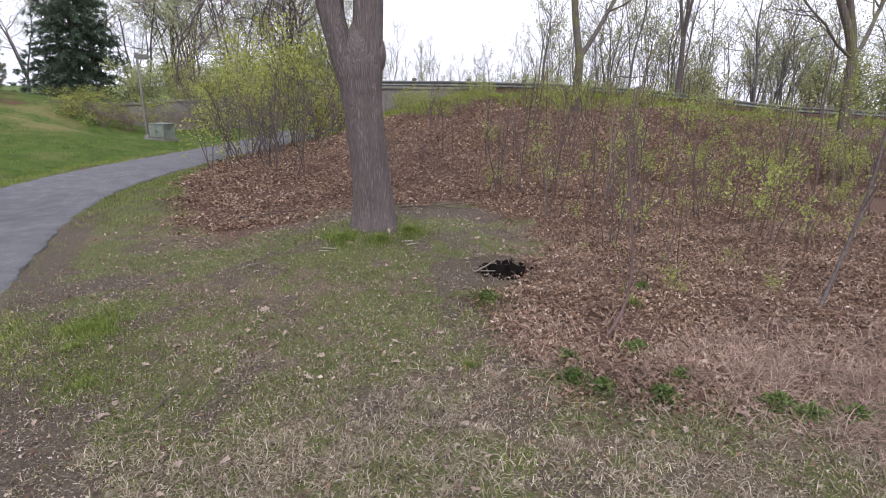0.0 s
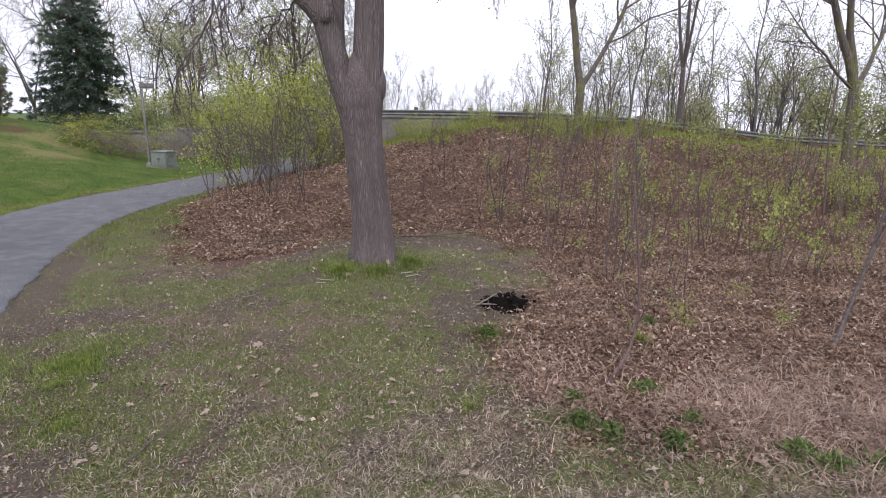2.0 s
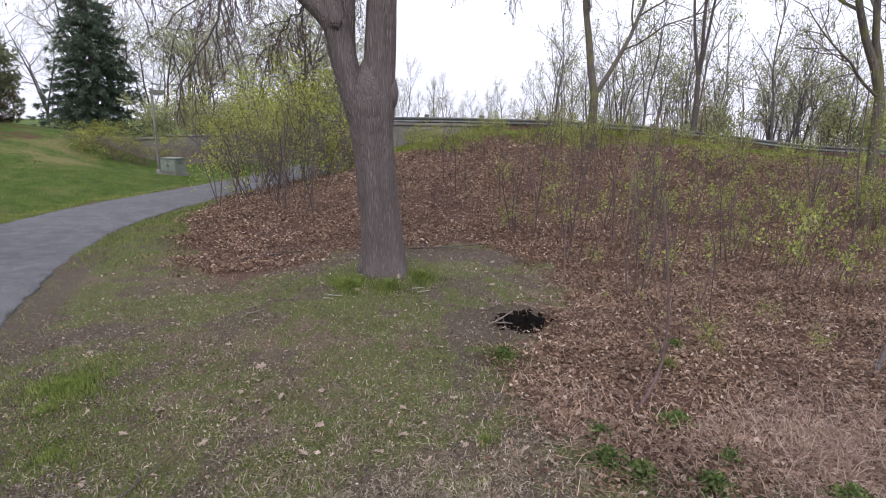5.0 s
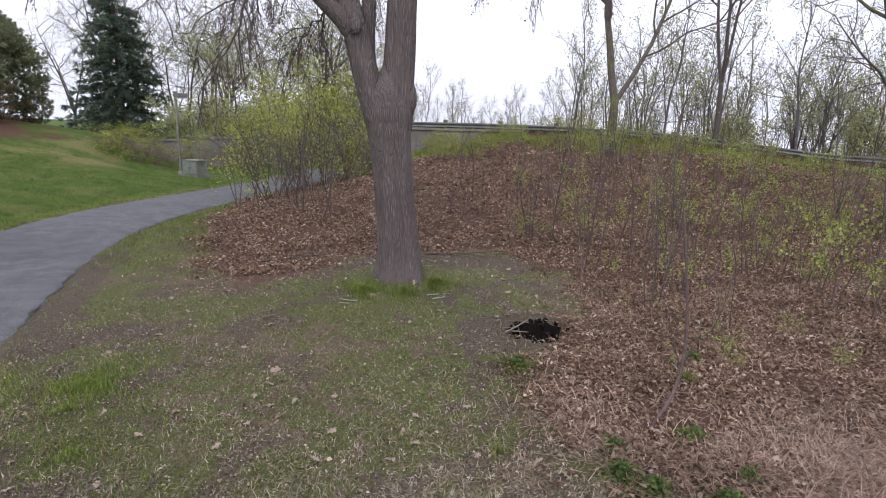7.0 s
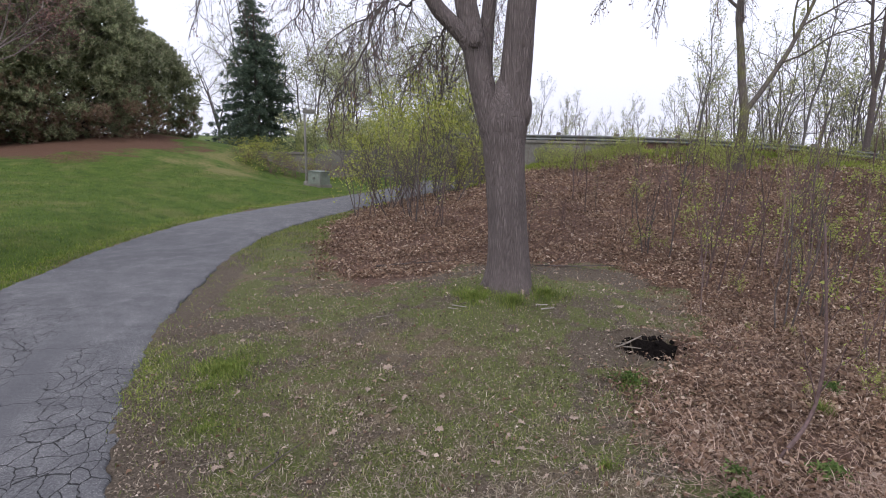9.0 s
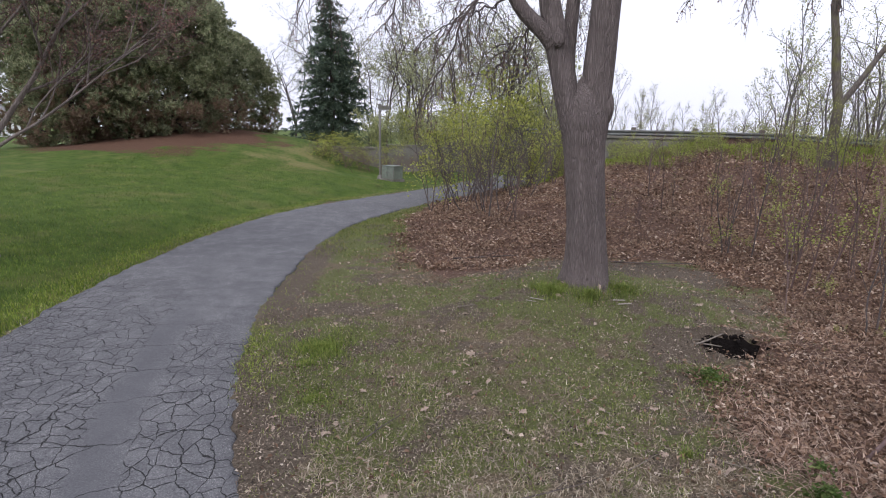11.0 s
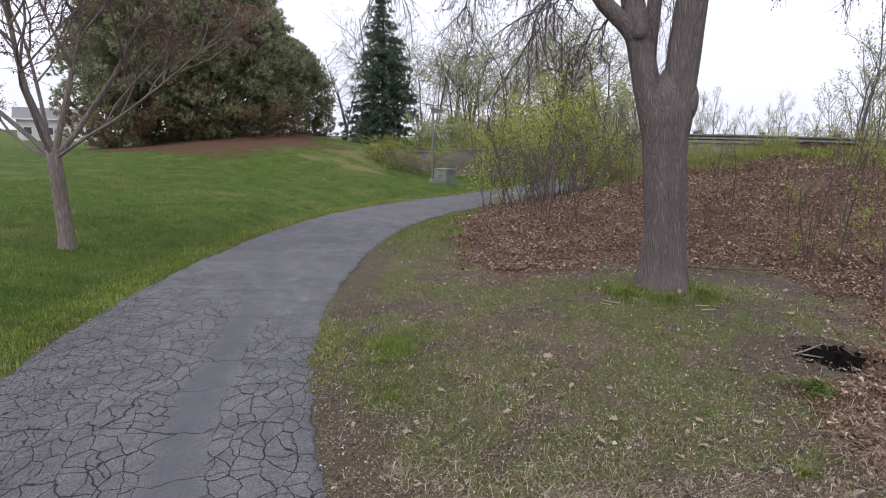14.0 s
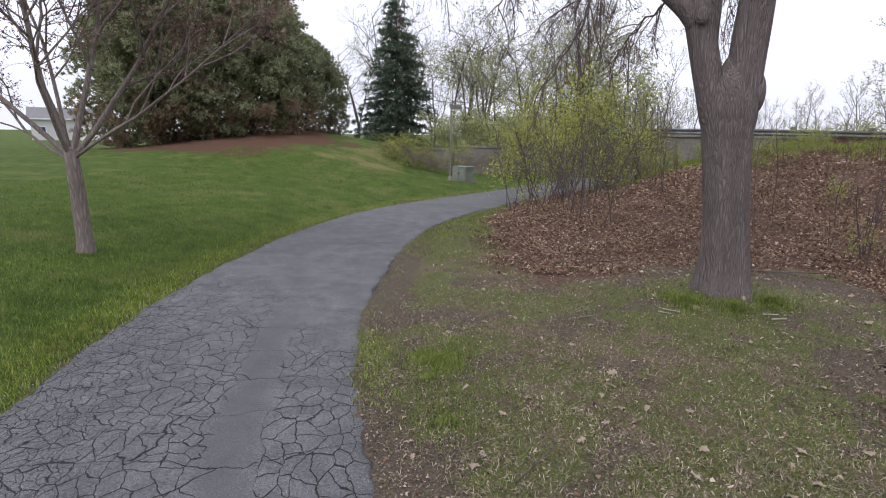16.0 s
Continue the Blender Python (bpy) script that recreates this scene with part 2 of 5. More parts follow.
def leafy(name, stops, through_light=0.3, rough=0.6):
    """Leaves, blades and needles: each island its own tint, and light passing through."""
    m, n, l, b = nodes_of(name)
    g = n.new("ShaderNodeNewGeometry")
    col = ramp_node(n, l, g.outputs["Random Per Island"], stops)
    where = coords(n, l)
    big = math_node(n, l, "ADD", noise_node(n, l, where, 1.3, 3), math_node(n, l, "SUBTRACT", noise_node(n, l, where, 9.0, 3), 0.5))
    hs = n.new("ShaderNodeHueSaturation")
    l.new(math_node(n, l, "MULTIPLY_ADD", big, 1.1), hs.inputs["Value"])
    hs.inputs["Value"].links[0].from_node.inputs[2].default_value = 0.47
    l.new(col, hs.inputs["Color"])
    l.new(hs.outputs[0], b.inputs["Base Color"])
    b.inputs["Roughness"].default_value = rough
    b.inputs["Specular IOR Level"].default_value = 0.25
    if through_light:
        t, mx = n.new("ShaderNodeBsdfTranslucent"), n.new("ShaderNodeMixShader")
        l.new(hs.outputs[0], t.inputs["Color"])
        mx.inputs[0].default_value = through_light
        l.new(b.outputs[0], mx.inputs[1])
        l.new(t.outputs[0], mx.inputs[2])
        l.new(mx.outputs[0], n["Material Output"].inputs["Surface"])
    return m


def bark(name, dark, light, scale=9.0, depth=0.02, moss=None):
    """Furrowed bark, ridges running up the stem."""
    m, n, l, b = nodes_of(name)
    v = coords(n, l, (1, 1, 0.12))
    warp = n.new("ShaderNodeVectorMath")
    warp.operation = "MULTIPLY_ADD"
    nz = n.new("ShaderNodeTexNoise")
    nz.inputs["Scale"].default_value = 5.0
    l.new(v, nz.inputs["Vector"])
    l.new(nz.outputs["Color"], warp.inputs[0])
    warp.inputs[1].default_value = (0.12, 0.12, 0.12)
    l.new(v, warp.inputs[2])
    vo = n.new("ShaderNodeTexVoronoi")
    vo.feature = "DISTANCE_TO_EDGE"
    vo.inputs["Scale"].default_value = scale * 2.4
    l.new(warp.outputs[0], vo.inputs["Vector"])
    ridge = math_node(n, l, "MULTIPLY", vo.outputs["Distance"], 2.6, True)
    fine = noise_node(n, l, v, scale * 5, 6, 0.65)
    col = mix_node(n, l, math_node(n, l, "MULTIPLY", math_node(n, l, "ADD", ridge, fine), 0.62, True), dark, light)
    patch = noise_node(n, l, coords(n, l), 1.6, 4)
    col = mix_node(n, l, math_node(n, l, "MULTIPLY", ramp_node(n, l, patch, [(0.4, (0, 0, 0)), (0.65, (1, 1, 1))]), 0.25), col, tuple(1.3 * c for c in light))
    if moss:
        mo = noise_node(n, l, coords(n, l), 2.2, 4)
        col = mix_node(n, l, ramp_node(n, l, mo, [(0.46, (0, 0, 0)), (0.64, (0.75, 0.75, 0.75))]), col, moss)
    l.new(col, b.inputs["Base Color"])
    b.inputs["Roughness"].default_value = 0.92
    b.inputs["Specular IOR Level"].default_value = 0.2
    h = math_node(n, l, "ADD", ridge, math_node(n, l, "MULTIPLY", fine, 0.5))
    bump_node(n, l, b, h, 0.75, depth)
    return m


M_BARK = bark("furrowed_grey_bark", (0.072, 0.059, 0.056), (0.205, 0.169, 0.158), 22.0, 0.024)
M_TWIG = surface("grey_brown_twig", [(0.3, (0.045, 0.036, 0.032)), (0.7, (0.13, 0.105, 0.095))], 30, rough=0.9)
# twigs of the far woods: distance haze mixed into the colour, paler and greyer
M_TWIG_FAR = surface("far_hazed_grey_twig", [(0.3, (0.075, 0.068, 0.064)), (0.7, (0.18, 0.165, 0.155))], 12, rough=0.9)
M_STEM_RED = surface("reddish_brush_stem", [(0.3, (0.07, 0.047, 0.04)), (0.7, (0.185, 0.13, 0.112))], 30, rough=0.85, vary=0.7)
M_MOSSY = bark("mossy_bark", (0.05, 0.043, 0.038), (0.17, 0.145, 0.125), 9.0, 0.02, moss=(0.17, 0.17, 0.055))
M_BUD = leafy("yellow_green_spring_leaf", [(0.0, (0.20, 0.25, 0.05)), (0.5, (0.34, 0.39, 0.09)), (1.0, (0.50, 0.52, 0.18))], 0.45)
M_BUSH = leafy("fresh_green_bush_leaf", [(0.0, (0.17, 0.20, 0.04)), (0.5, (0.34, 0.37, 0.07)), (1.0, (0.55, 0.54, 0.17))], 0.55)
# far spring leaves, with the pale haze of distance put into their green
M_BUD_FAR = leafy("far_hazed_olive_leaf", [(0.0, (0.25, 0.27, 0.12)), (0.5, (0.38, 0.40, 0.18)), (1.0, (0.53, 0.54, 0.31))], 0.55)
M_REDBUD = leafy("reddish_brown_bud", [(0.0, (0.10, 0.05, 0.045)), (0.5, (0.20, 0.11, 0.09)), (1.0, (0.30, 0.18, 0.13))], 0.3)
M_PINE = leafy("dark_green_pine_needle", [(0.0, (0.16, 0.185, 0.105)), (0.5, (0.29, 0.315, 0.18)), (0.9, (0.46, 0.47, 0.29)), (1.0, (0.46, 0.38, 0.27))], 0.62)
M_PINE_BROWN = leafy("rusty_dead_pine_needle", [(0.0, (0.22, 0.145, 0.105)), (0.6, (0.35, 0.25, 0.18)), (1.0, (0.28, 0.275, 0.15))], 0.5)
M_SPRUCE = leafy("blue_green_spruce_needle", [(0.0, (0.05, 0.078, 0.058)), (0.6, (0.11, 0.15, 0.108)), (1.0, (0.20, 0.24, 0.15))], 0.3)
M_LITTER = leafy("dry_brown_leaf", [(0.0, (0.07, 0.041, 0.026)), (0.3, (0.15, 0.089, 0.056)), (0.65, (0.245, 0.157, 0.103)), (0.92, (0.385, 0.28, 0.20)), (1.0, (0.58, 0.48, 0.38))], 0.28, 0.75)
M_PALE_LEAF = leafy("pale_tan_oak_leaf", [(0.0, (0.20, 0.14, 0.10)), (0.5, (0.33, 0.25, 0.19)), (1.0, (0.50, 0.42, 0.34))], 0.15, 0.7)
M_STRAW = leafy("dead_straw_grass", [(0.0, (0.13, 0.10, 0.07)), (0.4, (0.26, 0.21, 0.145)), (0.8, (0.39, 0.33, 0.24)), (1.0, (0.52, 0.46, 0.36))], 0.2)
M_GREEN = leafy("green_grass_blade", [(0.0, (0.085, 0.115, 0.026)), (0.5, (0.16, 0.20, 0.042)), (0.9, (0.245, 0.265, 0.08)), (1.0, (0.32, 0.28, 0.13))], 0.35)
M_THATCH = leafy("pinkish_dry_thatch", [(0.0, (0.17, 0.105, 0.078)), (0.5, (0.33, 0.228, 0.17)), (1.0, (0.54, 0.42, 0.33))], 0.25)
M_TUFT = leafy("soft_green_tuft", [(0.0, (0.09, 0.135, 0.025)), (0.5, (0.16, 0.215, 0.04)), (1.0, (0.29, 0.31, 0.09))], 0.4)
M_LUSH = leafy("lush_green_blade", [(0.0, (0.065, 0.11, 0.018)), (0.5, (0.125, 0.195, 0.03)), (0.9, (0.20, 0.255, 0.052)), (1.0, (0.27, 0.25, 0.11))], 0.4)
M_HEM = leafy("yellow_green_edge_grass", [(0.0, (0.13, 0.19, 0.022)), (0.5, (0.22, 0.29, 0.038)), (0.85, (0.31, 0.36, 0.07)), (1.0, (0.44, 0.40, 0.18))], 0.45)
M_CRUMB = leafy("soil_and_leaf_crumbs", [(0.0, (0.035, 0.027, 0.022)), (0.3, (0.11, 0.083, 0.062)), (0.65, (0.23, 0.18, 0.135)), (0.92, (0.36, 0.295, 0.225)), (1.0, (0.52, 0.45, 0.37))], 0.1, 0.85)
M_WEED = leafy("dark_green_weed_leaf", [(0.0, (0.05, 0.09, 0.02)), (0.5, (0.10, 0.155, 0.04)), (1.0, (0.19, 0.24, 0.08))], 0.35)
M_CRAB = bark("grey_brown_scaly_bark", (0.075, 0.06, 0.053), (0.30, 0.25, 0.225), 14.0, 0.012)
M_TWIG_RED = surface("reddish_brown_twig", [(0.3, (0.075, 0.048, 0.044)), (0.7, (0.165, 0.11, 0.10))], 30, rough=0.9)
M_CONCRETE = surface("weathered_grey_concrete", [(0.3, (0.17, 0.158, 0.14)), (0.7, (0.26, 0.243, 0.215))], 14, 0.8, (0.125, 0.12, 0.09), 0.9, 0.25, 0.01, vary=0.12)
M_RUSSET = surface("russet_bare_stem", [(0.3, (0.12, 0.075, 0.06)), (0.7, (0.22, 0.15, 0.125))], 20, rough=0.9, vary=0.3)
M_RAIL = surface("galvanised_weathered_steel", [(0.3, (0.10, 0.11, 0.105)), (0.7, (0.18, 0.19, 0.18))], 20, 2.0, (0.09, 0.085, 0.07), 0.6, 0.1, 0.003, metal=0.5)
M_WOOD_POST = surface("weathered_timber", [(0.3, (0.10, 0.085, 0.07)), (0.7, (0.21, 0.18, 0.15))], 12, stretch=(1, 1, 0.1), rough=0.9)
M_CABINET = surface("grey_green_painted_steel", [(0.35, (0.15, 0.175, 0.145)), (0.65, (0.215, 0.24, 0.20))], 8, 1.6, (0.16, 0.17, 0.14), 0.55, 0.05, 0.002)
M_LAMP = surface("grey_lamp_metal", [(0.3, (0.13, 0.12, 0.10)), (0.7, (0.21, 0.198, 0.17))], 10, rough=0.6, bump=0.05, metal=0.2)
M_LENS = surface("dull_lamp_glass", [(0.3, (0.45, 0.45, 0.43)), (0.7, (0.55, 0.55, 0.52))], 10, rough=0.3, bump=0.02)
M_SOIL = surface("dark_damp_soil", [(0.3, (0.006, 0.005, 0.005)), (0.7, (0.022, 0.018, 0.016))], 40, 5, (0.012, 0.010, 0.009), 0.95, 0.8, 0.02)
M_SOIL.node_tree.nodes["Principled BSDF"].inputs["Specular IOR Level"].default_value = 0.05
M_STICK = surface("bleached_stick", [(0.3, (0.12, 0.10, 0.08)), (0.7, (0.26, 0.22, 0.18))], 30, stretch=(1, 1, 1), rough=0.9)
M_CHIP = surface("split_pale_wood", [(0.3, (0.26, 0.235, 0.20)), (0.7, (0.42, 0.39, 0.34))], 30, rough=0.85)
M_SIDING = surface("pale_house_siding", [(0.3, (0.55, 0.53, 0.52)), (0.7, (0.64, 0.62, 0.61))], 3, rough=0.8)
M_ROOF = surface("grey_shingle", [(0.3, (0.16, 0.155, 0.16)), (0.7, (0.24, 0.235, 0.24))], 6, rough=0.9)
M_PANE = surface("dark_window_glass", [(0.3, (0.05, 0.055, 0.06)), (0.7, (0.09, 0.10, 0.11))], 2, rough=0.1, bump=0.0)
M_WHITE = surface("white_painted_trim", [(0.3, (0.70, 0.70, 0.69)), (0.7, (0.80, 0.80, 0.79))], 5, rough=0.6, bump=0.05)


def ground_material():
    m, n, l, b = nodes_of("bare_ground_and_turf")
    v = coords(n, l)
    zones, more = n.new("ShaderNodeVertexColor"), n.new("ShaderNodeVertexColor")
    zones.layer_name, more.layer_name = "zones", "zones_more"
    z, q = n.new("ShaderNodeSeparateColor"), n.new("ShaderNodeSeparateColor")
    l.new(zones.outputs[0], z.inputs[0])
    l.new(more.outputs[0], q.inputs[0])
    fine, mid, big = noise_node(n, l, v, 60, 8, 0.7), noise_node(n, l, v, 9, 6), noise_node(n, l, v, 1.1, 5)
    turf = ramp_node(n, l, fine, [(0.25, (0.06, 0.046, 0.03)), (0.5, (0.15, 0.118, 0.074)), (0.75, (0.28, 0.23, 0.155))])
    green = ramp_node(n, l, fine, [(0.25, (0.045, 0.055, 0.02)), (0.5, (0.12, 0.13, 0.05)), (0.75, (0.21, 0.20, 0.10))])
    brown = ramp_node(n, l, fine, [(0.25, (0.05, 0.031, 0.024)), (0.5, (0.13, 0.08, 0.06)), (0.75, (0.23, 0.15, 0.115))])
    dirt = ramp_node(n, l, fine, [(0.25, (0.048, 0.038, 0.03)), (0.5, (0.115, 0.092, 0.068)), (0.75, (0.25, 0.208, 0.158))])
    lawn = ramp_node(n, l, math_node(n, l, "ADD", math_node(n, l, "MULTIPLY", fine, 0.5), math_node(n, l, "MULTIPLY", noise_node(n, l, v, 2.6, 7, 0.7), 0.5)), [(0.34, (0.025, 0.042, 0.01)), (0.47, (0.06, 0.10, 0.018)), (0.6, (0.105, 0.145, 0.03)), (0.74, (0.16, 0.175, 0.06))])
    dry = ramp_node(n, l, fine, [(0.25, (0.12, 0.12, 0.035)), (0.75, (0.25, 0.22, 0.10))])
    needle = ramp_node(n, l, fine, [(0.25, (0.04, 0.022, 0.015)), (0.5, (0.115, 0.064, 0.042)), (0.75, (0.22, 0.13, 0.085))])

    def soft(fac, amount=0.55):
        blur = math_node(n, l, "MULTIPLY_ADD", math_node(n, l, "SUBTRACT", mid, 0.5), amount * 2)
        l.new(fac, blur.node.inputs[2])
        return ramp_node(n, l, blur, [(0.35, (0, 0, 0)), (0.65, (1, 1, 1))])

    col = mix_node(n, l, soft(z.outputs[1]), turf, green)
    col = mix_node(n, l, soft(z.outputs[2]), col, dirt)
    col = mix_node(n, l, soft(z.outputs[0], 0.3), col, brown)
    grass = mix_node(n, l, ramp_node(n, l, big, [(0.5, (0, 0, 0)), (0.75, (0.7, 0.7, 0.7))]), lawn, dry)
    grass = mix_node(n, l, soft(q.outputs[2]), grass, dry)
    col = mix_node(n, l, soft(q.outputs[0], 0.3), col, grass)
    col = mix_node(n, l, soft(q.outputs[1]), col, needle)
    l.new(col, b.inputs["Base Color"])
    b.inputs["Roughness"].default_value = 0.95
    b.inputs["Specular IOR Level"].default_value = 0.15
    bump_node(n, l, b, math_node(n, l, "ADD", fine, mid), 0.9, 0.03)
    return m


def asphalt_material():
    m, n, l, b = nodes_of("cracked_old_asphalt")
    v = coords(n, l)
    lane = n.new("ShaderNodeVertexColor")
    lane.layer_name = "lane"
    grit, stone = noise_node(n, l, v, 75, 5, 0.75), noise_node(n, l, v, 160, 3, 0.6)
    mid, big = noise_node(n, l, v, 4, 7, 0.65), noise_node(n, l, v, 0.8, 5)
    col = ramp_node(n, l, grit, [(0.34, (0.042, 0.042, 0.044)), (0.5, (0.100, 0.100, 0.105)), (0.64, (0.198, 0.197, 0.2))])
    col = mix_node(n, l, ramp_node(n, l, mid, [(0.42, (0, 0, 0)), (0.7, (0.6, 0.6, 0.6))]), col, (0.148, 0.147, 0.152))
    col = mix_node(n, l, ramp_node(n, l, big, [(0.42, (0, 0, 0)), (0.62, (0.5, 0.5, 0.5))]), col, (0.079, 0.079, 0.084))
    specks = math_node(n, l, "MULTIPLY", ramp_node(n, l, stone, [(0.56, (0, 0, 0)), (0.64, (1, 1, 1))]), ramp_node(n, l, mid, [(0.4, (0.15, 0.15, 0.15)), (0.62, (1, 1, 1))]))
    col = mix_node(n, l, specks, col, (0.36, 0.35, 0.34))
    lanes = n.new("ShaderNodeSeparateColor")
    l.new(lane.outputs[0], lanes.inputs[0])
    sealed = math_node(n, l, "MULTIPLY", lanes.outputs[2], 0.7, True)
    col = mix_node(n, l, sealed, col, (0.088, 0.088, 0.094))
    bent = lane.outputs[0]
    for scale, reach in ((2.2, 0.14), (9.0, 0.035), (30.0, 0.01)):
        warp, nz, shift = n.new("ShaderNodeVectorMath"), n.new("ShaderNodeTexNoise"), n.new("ShaderNodeVectorMath")
        nz.inputs["Scale"].default_value, nz.inputs["Detail"].default_value = scale, 2
        l.new(v, nz.inputs["Vector"])
        shift.operation, warp.operation = "SUBTRACT", "MULTIPLY_ADD"
        l.new(nz.outputs["Color"], shift.inputs[0])
        shift.inputs[1].default_value = (0.5, 0.5, 0.5)
        l.new(shift.outputs[0], warp.inputs[0])
        warp.inputs[1].default_value = (reach * 2, reach * 2, 0.0)
        l.new(bent, warp.inputs[2])
        bent = warp.outputs[0]
    broken = noise_node(n, l, v, 7.0, 4, 0.7)
    wear = n.new("ShaderNodeVertexColor")
    wear.layer_name = "wear"
    w = n.new("ShaderNodeSeparateColor")
    l.new(wear.outputs[0], w.inputs[0])
    cracks = None
    for scale, width, chan, stretch in ((1.3, 0.007, 0, (1.5, 0.6, 1)), (9.5, 0.036, 1, (0.55, 1, 1)), (16.0, 0.04, 2, (0.8, 1, 1))):
        mp = n.new("ShaderNodeMapping")
        mp.inputs["Scale"].default_value = stretch
        l.new(bent, mp.inputs["Vector"])
        vo = n.new("ShaderNodeTexVoronoi")
        vo.feature = "DISTANCE_TO_EDGE"
        vo.voronoi_dimensions = "2D"
        vo.inputs["Scale"].default_value, vo.inputs["Randomness"].default_value = scale, 0.9
        l.new(mp.outputs[0], vo.inputs["Vector"])
        thick = math_node(n, l, "MULTIPLY", math_node(n, l, "ADD", math_node(n, l, "MULTIPLY", broken, 1.0), 0.35), width)
        near = math_node(n, l, "DIVIDE", vo.outputs["Distance"], thick)
        near = math_node(n, l, "SUBTRACT", 1.0, math_node(n, l, "MULTIPLY", near, near), True)
        share = ramp_node(n, l, math_node(n, l, "ADD", math_node(n, l, "MULTIPLY", broken, 0.75), w.outputs[chan]), [(0.46, (0, 0, 0)), (0.66, (1, 1, 1))])
        near = math_node(n, l, "MULTIPLY", near, share)
        cracks = near if cracks is None else math_node(n, l, "MAXIMUM", cracks, near)
    col = mix_node(n, l, math_node(n, l, "MULTIPLY", cracks, 0.95), col, (0.012, 0.012, 0.011))
    l.new(col, b.inputs["Base Color"])
    b.inputs["Roughness"].default_value = 0.88
    b.inputs["Specular IOR Level"].default_value = 0.3
    h = math_node(n, l, "SUBTRACT", math_node(n, l, "MULTIPLY", grit, 0.4), cracks)
    bump_node(n, l, b, h, 0.9, 0.012)
    return m


M_GROUND, M_ASPHALT = ground_material(), asphalt_material()


def colour_layer(me, name, r, g, b):
    a = me.color_attributes.new(name, "FLOAT_COLOR", "POINT")
    a.data.foreach_set("color", np.stack([r, g, b, np.ones_like(r)], -1).ravel().astype(np.float32))


# ---- ground: one sheet to the horizon ----
def spread(lo, hi, pitch, limit):
    mid = np.arange(lo, hi, pitch)
    out, s = [], pitch
    while (out[-1] if out else 0) < limit:
        s *= 1.16
        out.append((out[-1] if out else 0) + s)
    out = np.array(out)
    return np.concatenate([lo - out[::-1], mid, mid[-1] + out])


def green_mask(x, y):
    """Where the thin turf is still green."""
    g = 0.51 + 0.26 * wave(x, y, 1.3, 1) + 0.26 * wave(x, y, 0.5, 2) + 0.32 * wave(x, y, 0.19, 3)
    for px, py, r, s in ((-1.75, 4.75, 0.36, 0.9), (-1.55, 3.9, 0.5, 0.5), (0.3, 6.35, 0.5, 0.9), (1.2, 6.5, 0.45, 0.6), (1.5, 4.55, 0.3, 0.6), (1.8, 2.95, 0.3, 0.6), (2.35, 2.75, 0.25, 0.6), (0.6, 4.6, 0.5, 0.3), (-2.6, 7.0, 0.7, 0.3), (-2.9, 9.5, 0.9, 0.45), (-2.7, 12.5, 1.0, 0.45)):
        g = g + s * np.exp(-((x - px) ** 2 + (y - py) ** 2) / (2 * r * r))
    return np.clip(g, 0, 1)


def dirt_mask(x, y):
    d = off_path(x, y)
    edge = 1.25 * np.exp(-((d - HALF - 0.13) / 0.2) ** 2) * (0.8 + 0.3 * wave(x, y, 0.9, 3)) * step(4.6, 3.6, y) + 0.95 * np.exp(-((d - HALF - 0.2) / 0.28) ** 2) * step(4.8, 5.6, y) * step(12, 8, y)
    back = 1.0 * np.exp(-(((x - 1.9) / 1.3) ** 2 + ((y - 7.95) / 0.5) ** 2)) + 0.7 * np.exp(-(((x + 0.1) / 0.6) ** 2 + ((y - 7.35) / 0.3) ** 2))
    bare = 0.62 * step(0.05, 0.6, wave(x, y, 0.9, 3) + 0.45 * wave(x, y, 0.27, 0)) * step(0.5, -0.3, in_litter(x, y)) + 0.7 * np.exp(-(((x - 1.35) / 0.35) ** 2 + ((y - 3.5) / 0.22) ** 2)) + 0.25 * np.exp(-(((x - 1.3) / 0.6) ** 2 + ((y - 5.2) / 0.8) ** 2)) + 0.4 * np.exp(-(((x + 1.6) / 0.5) ** 2 + ((y - 5.9) / 0.5) ** 2))
    hole = 0.9 * np.exp(-(((x - HOLE[0]) / 0.42) ** 2 + ((y - HOLE[1]) / 0.32) ** 2))
    return np.clip(np.where(d > 0, edge + back + bare + hole, 0.5 * np.exp(-((-d - HALF) / 0.1) ** 2)), 0, 1)


gx, gy = np.meshgrid(spread(-9, 12, 0.09, 1500), spread(-1.5, 20, 0.09, 1500), indexing="ij")
nx, ny = gx.shape
gz = ground_z(gx, gy)
i, j = np.meshgrid(np.arange(nx - 1), np.arange(ny - 1), indexing="ij")
soil = Soup()
soil.add(np.stack([gx, gy, gz], -1).reshape(-1, 3), np.stack([i * ny + j, (i + 1) * ny + j, (i + 1) * ny + j + 1, i * ny + j + 1], -1).reshape(-1, 4))
ground = part("ground", soil, M_GROUND, smooth=True)
tagged(ground, "patchy spring turf, brown leaf litter and mown lawn", "ground", kind="structure")
fx, fy = gx.ravel(), gy.ravel()
fd = off_path(fx, fy)
lit = step(-0.25, 0.3, in_litter(fx, fy) + 0.18 * wave(fx, fy, 0.8))
colour_layer(ground.data, "zones", lit, green_mask(fx, fy), dirt_mask(fx, fy))
lawn_side = step(-HALF + 0.1, -HALF - 0.15, fd)
pine_bed = step(1.15, 0.55, np.hypot(((fx + 14.6) * 0.82 + (fy - 22.4) * 0.57) / 5.2, ((fy - 22.4) * 0.82 - (fx + 14.6) * 0.57) / 4.5) + 0.15 * wave(fx, fy, 3.0) + 0.12 * wave(fx, fy, 0.9)) * lawn_side
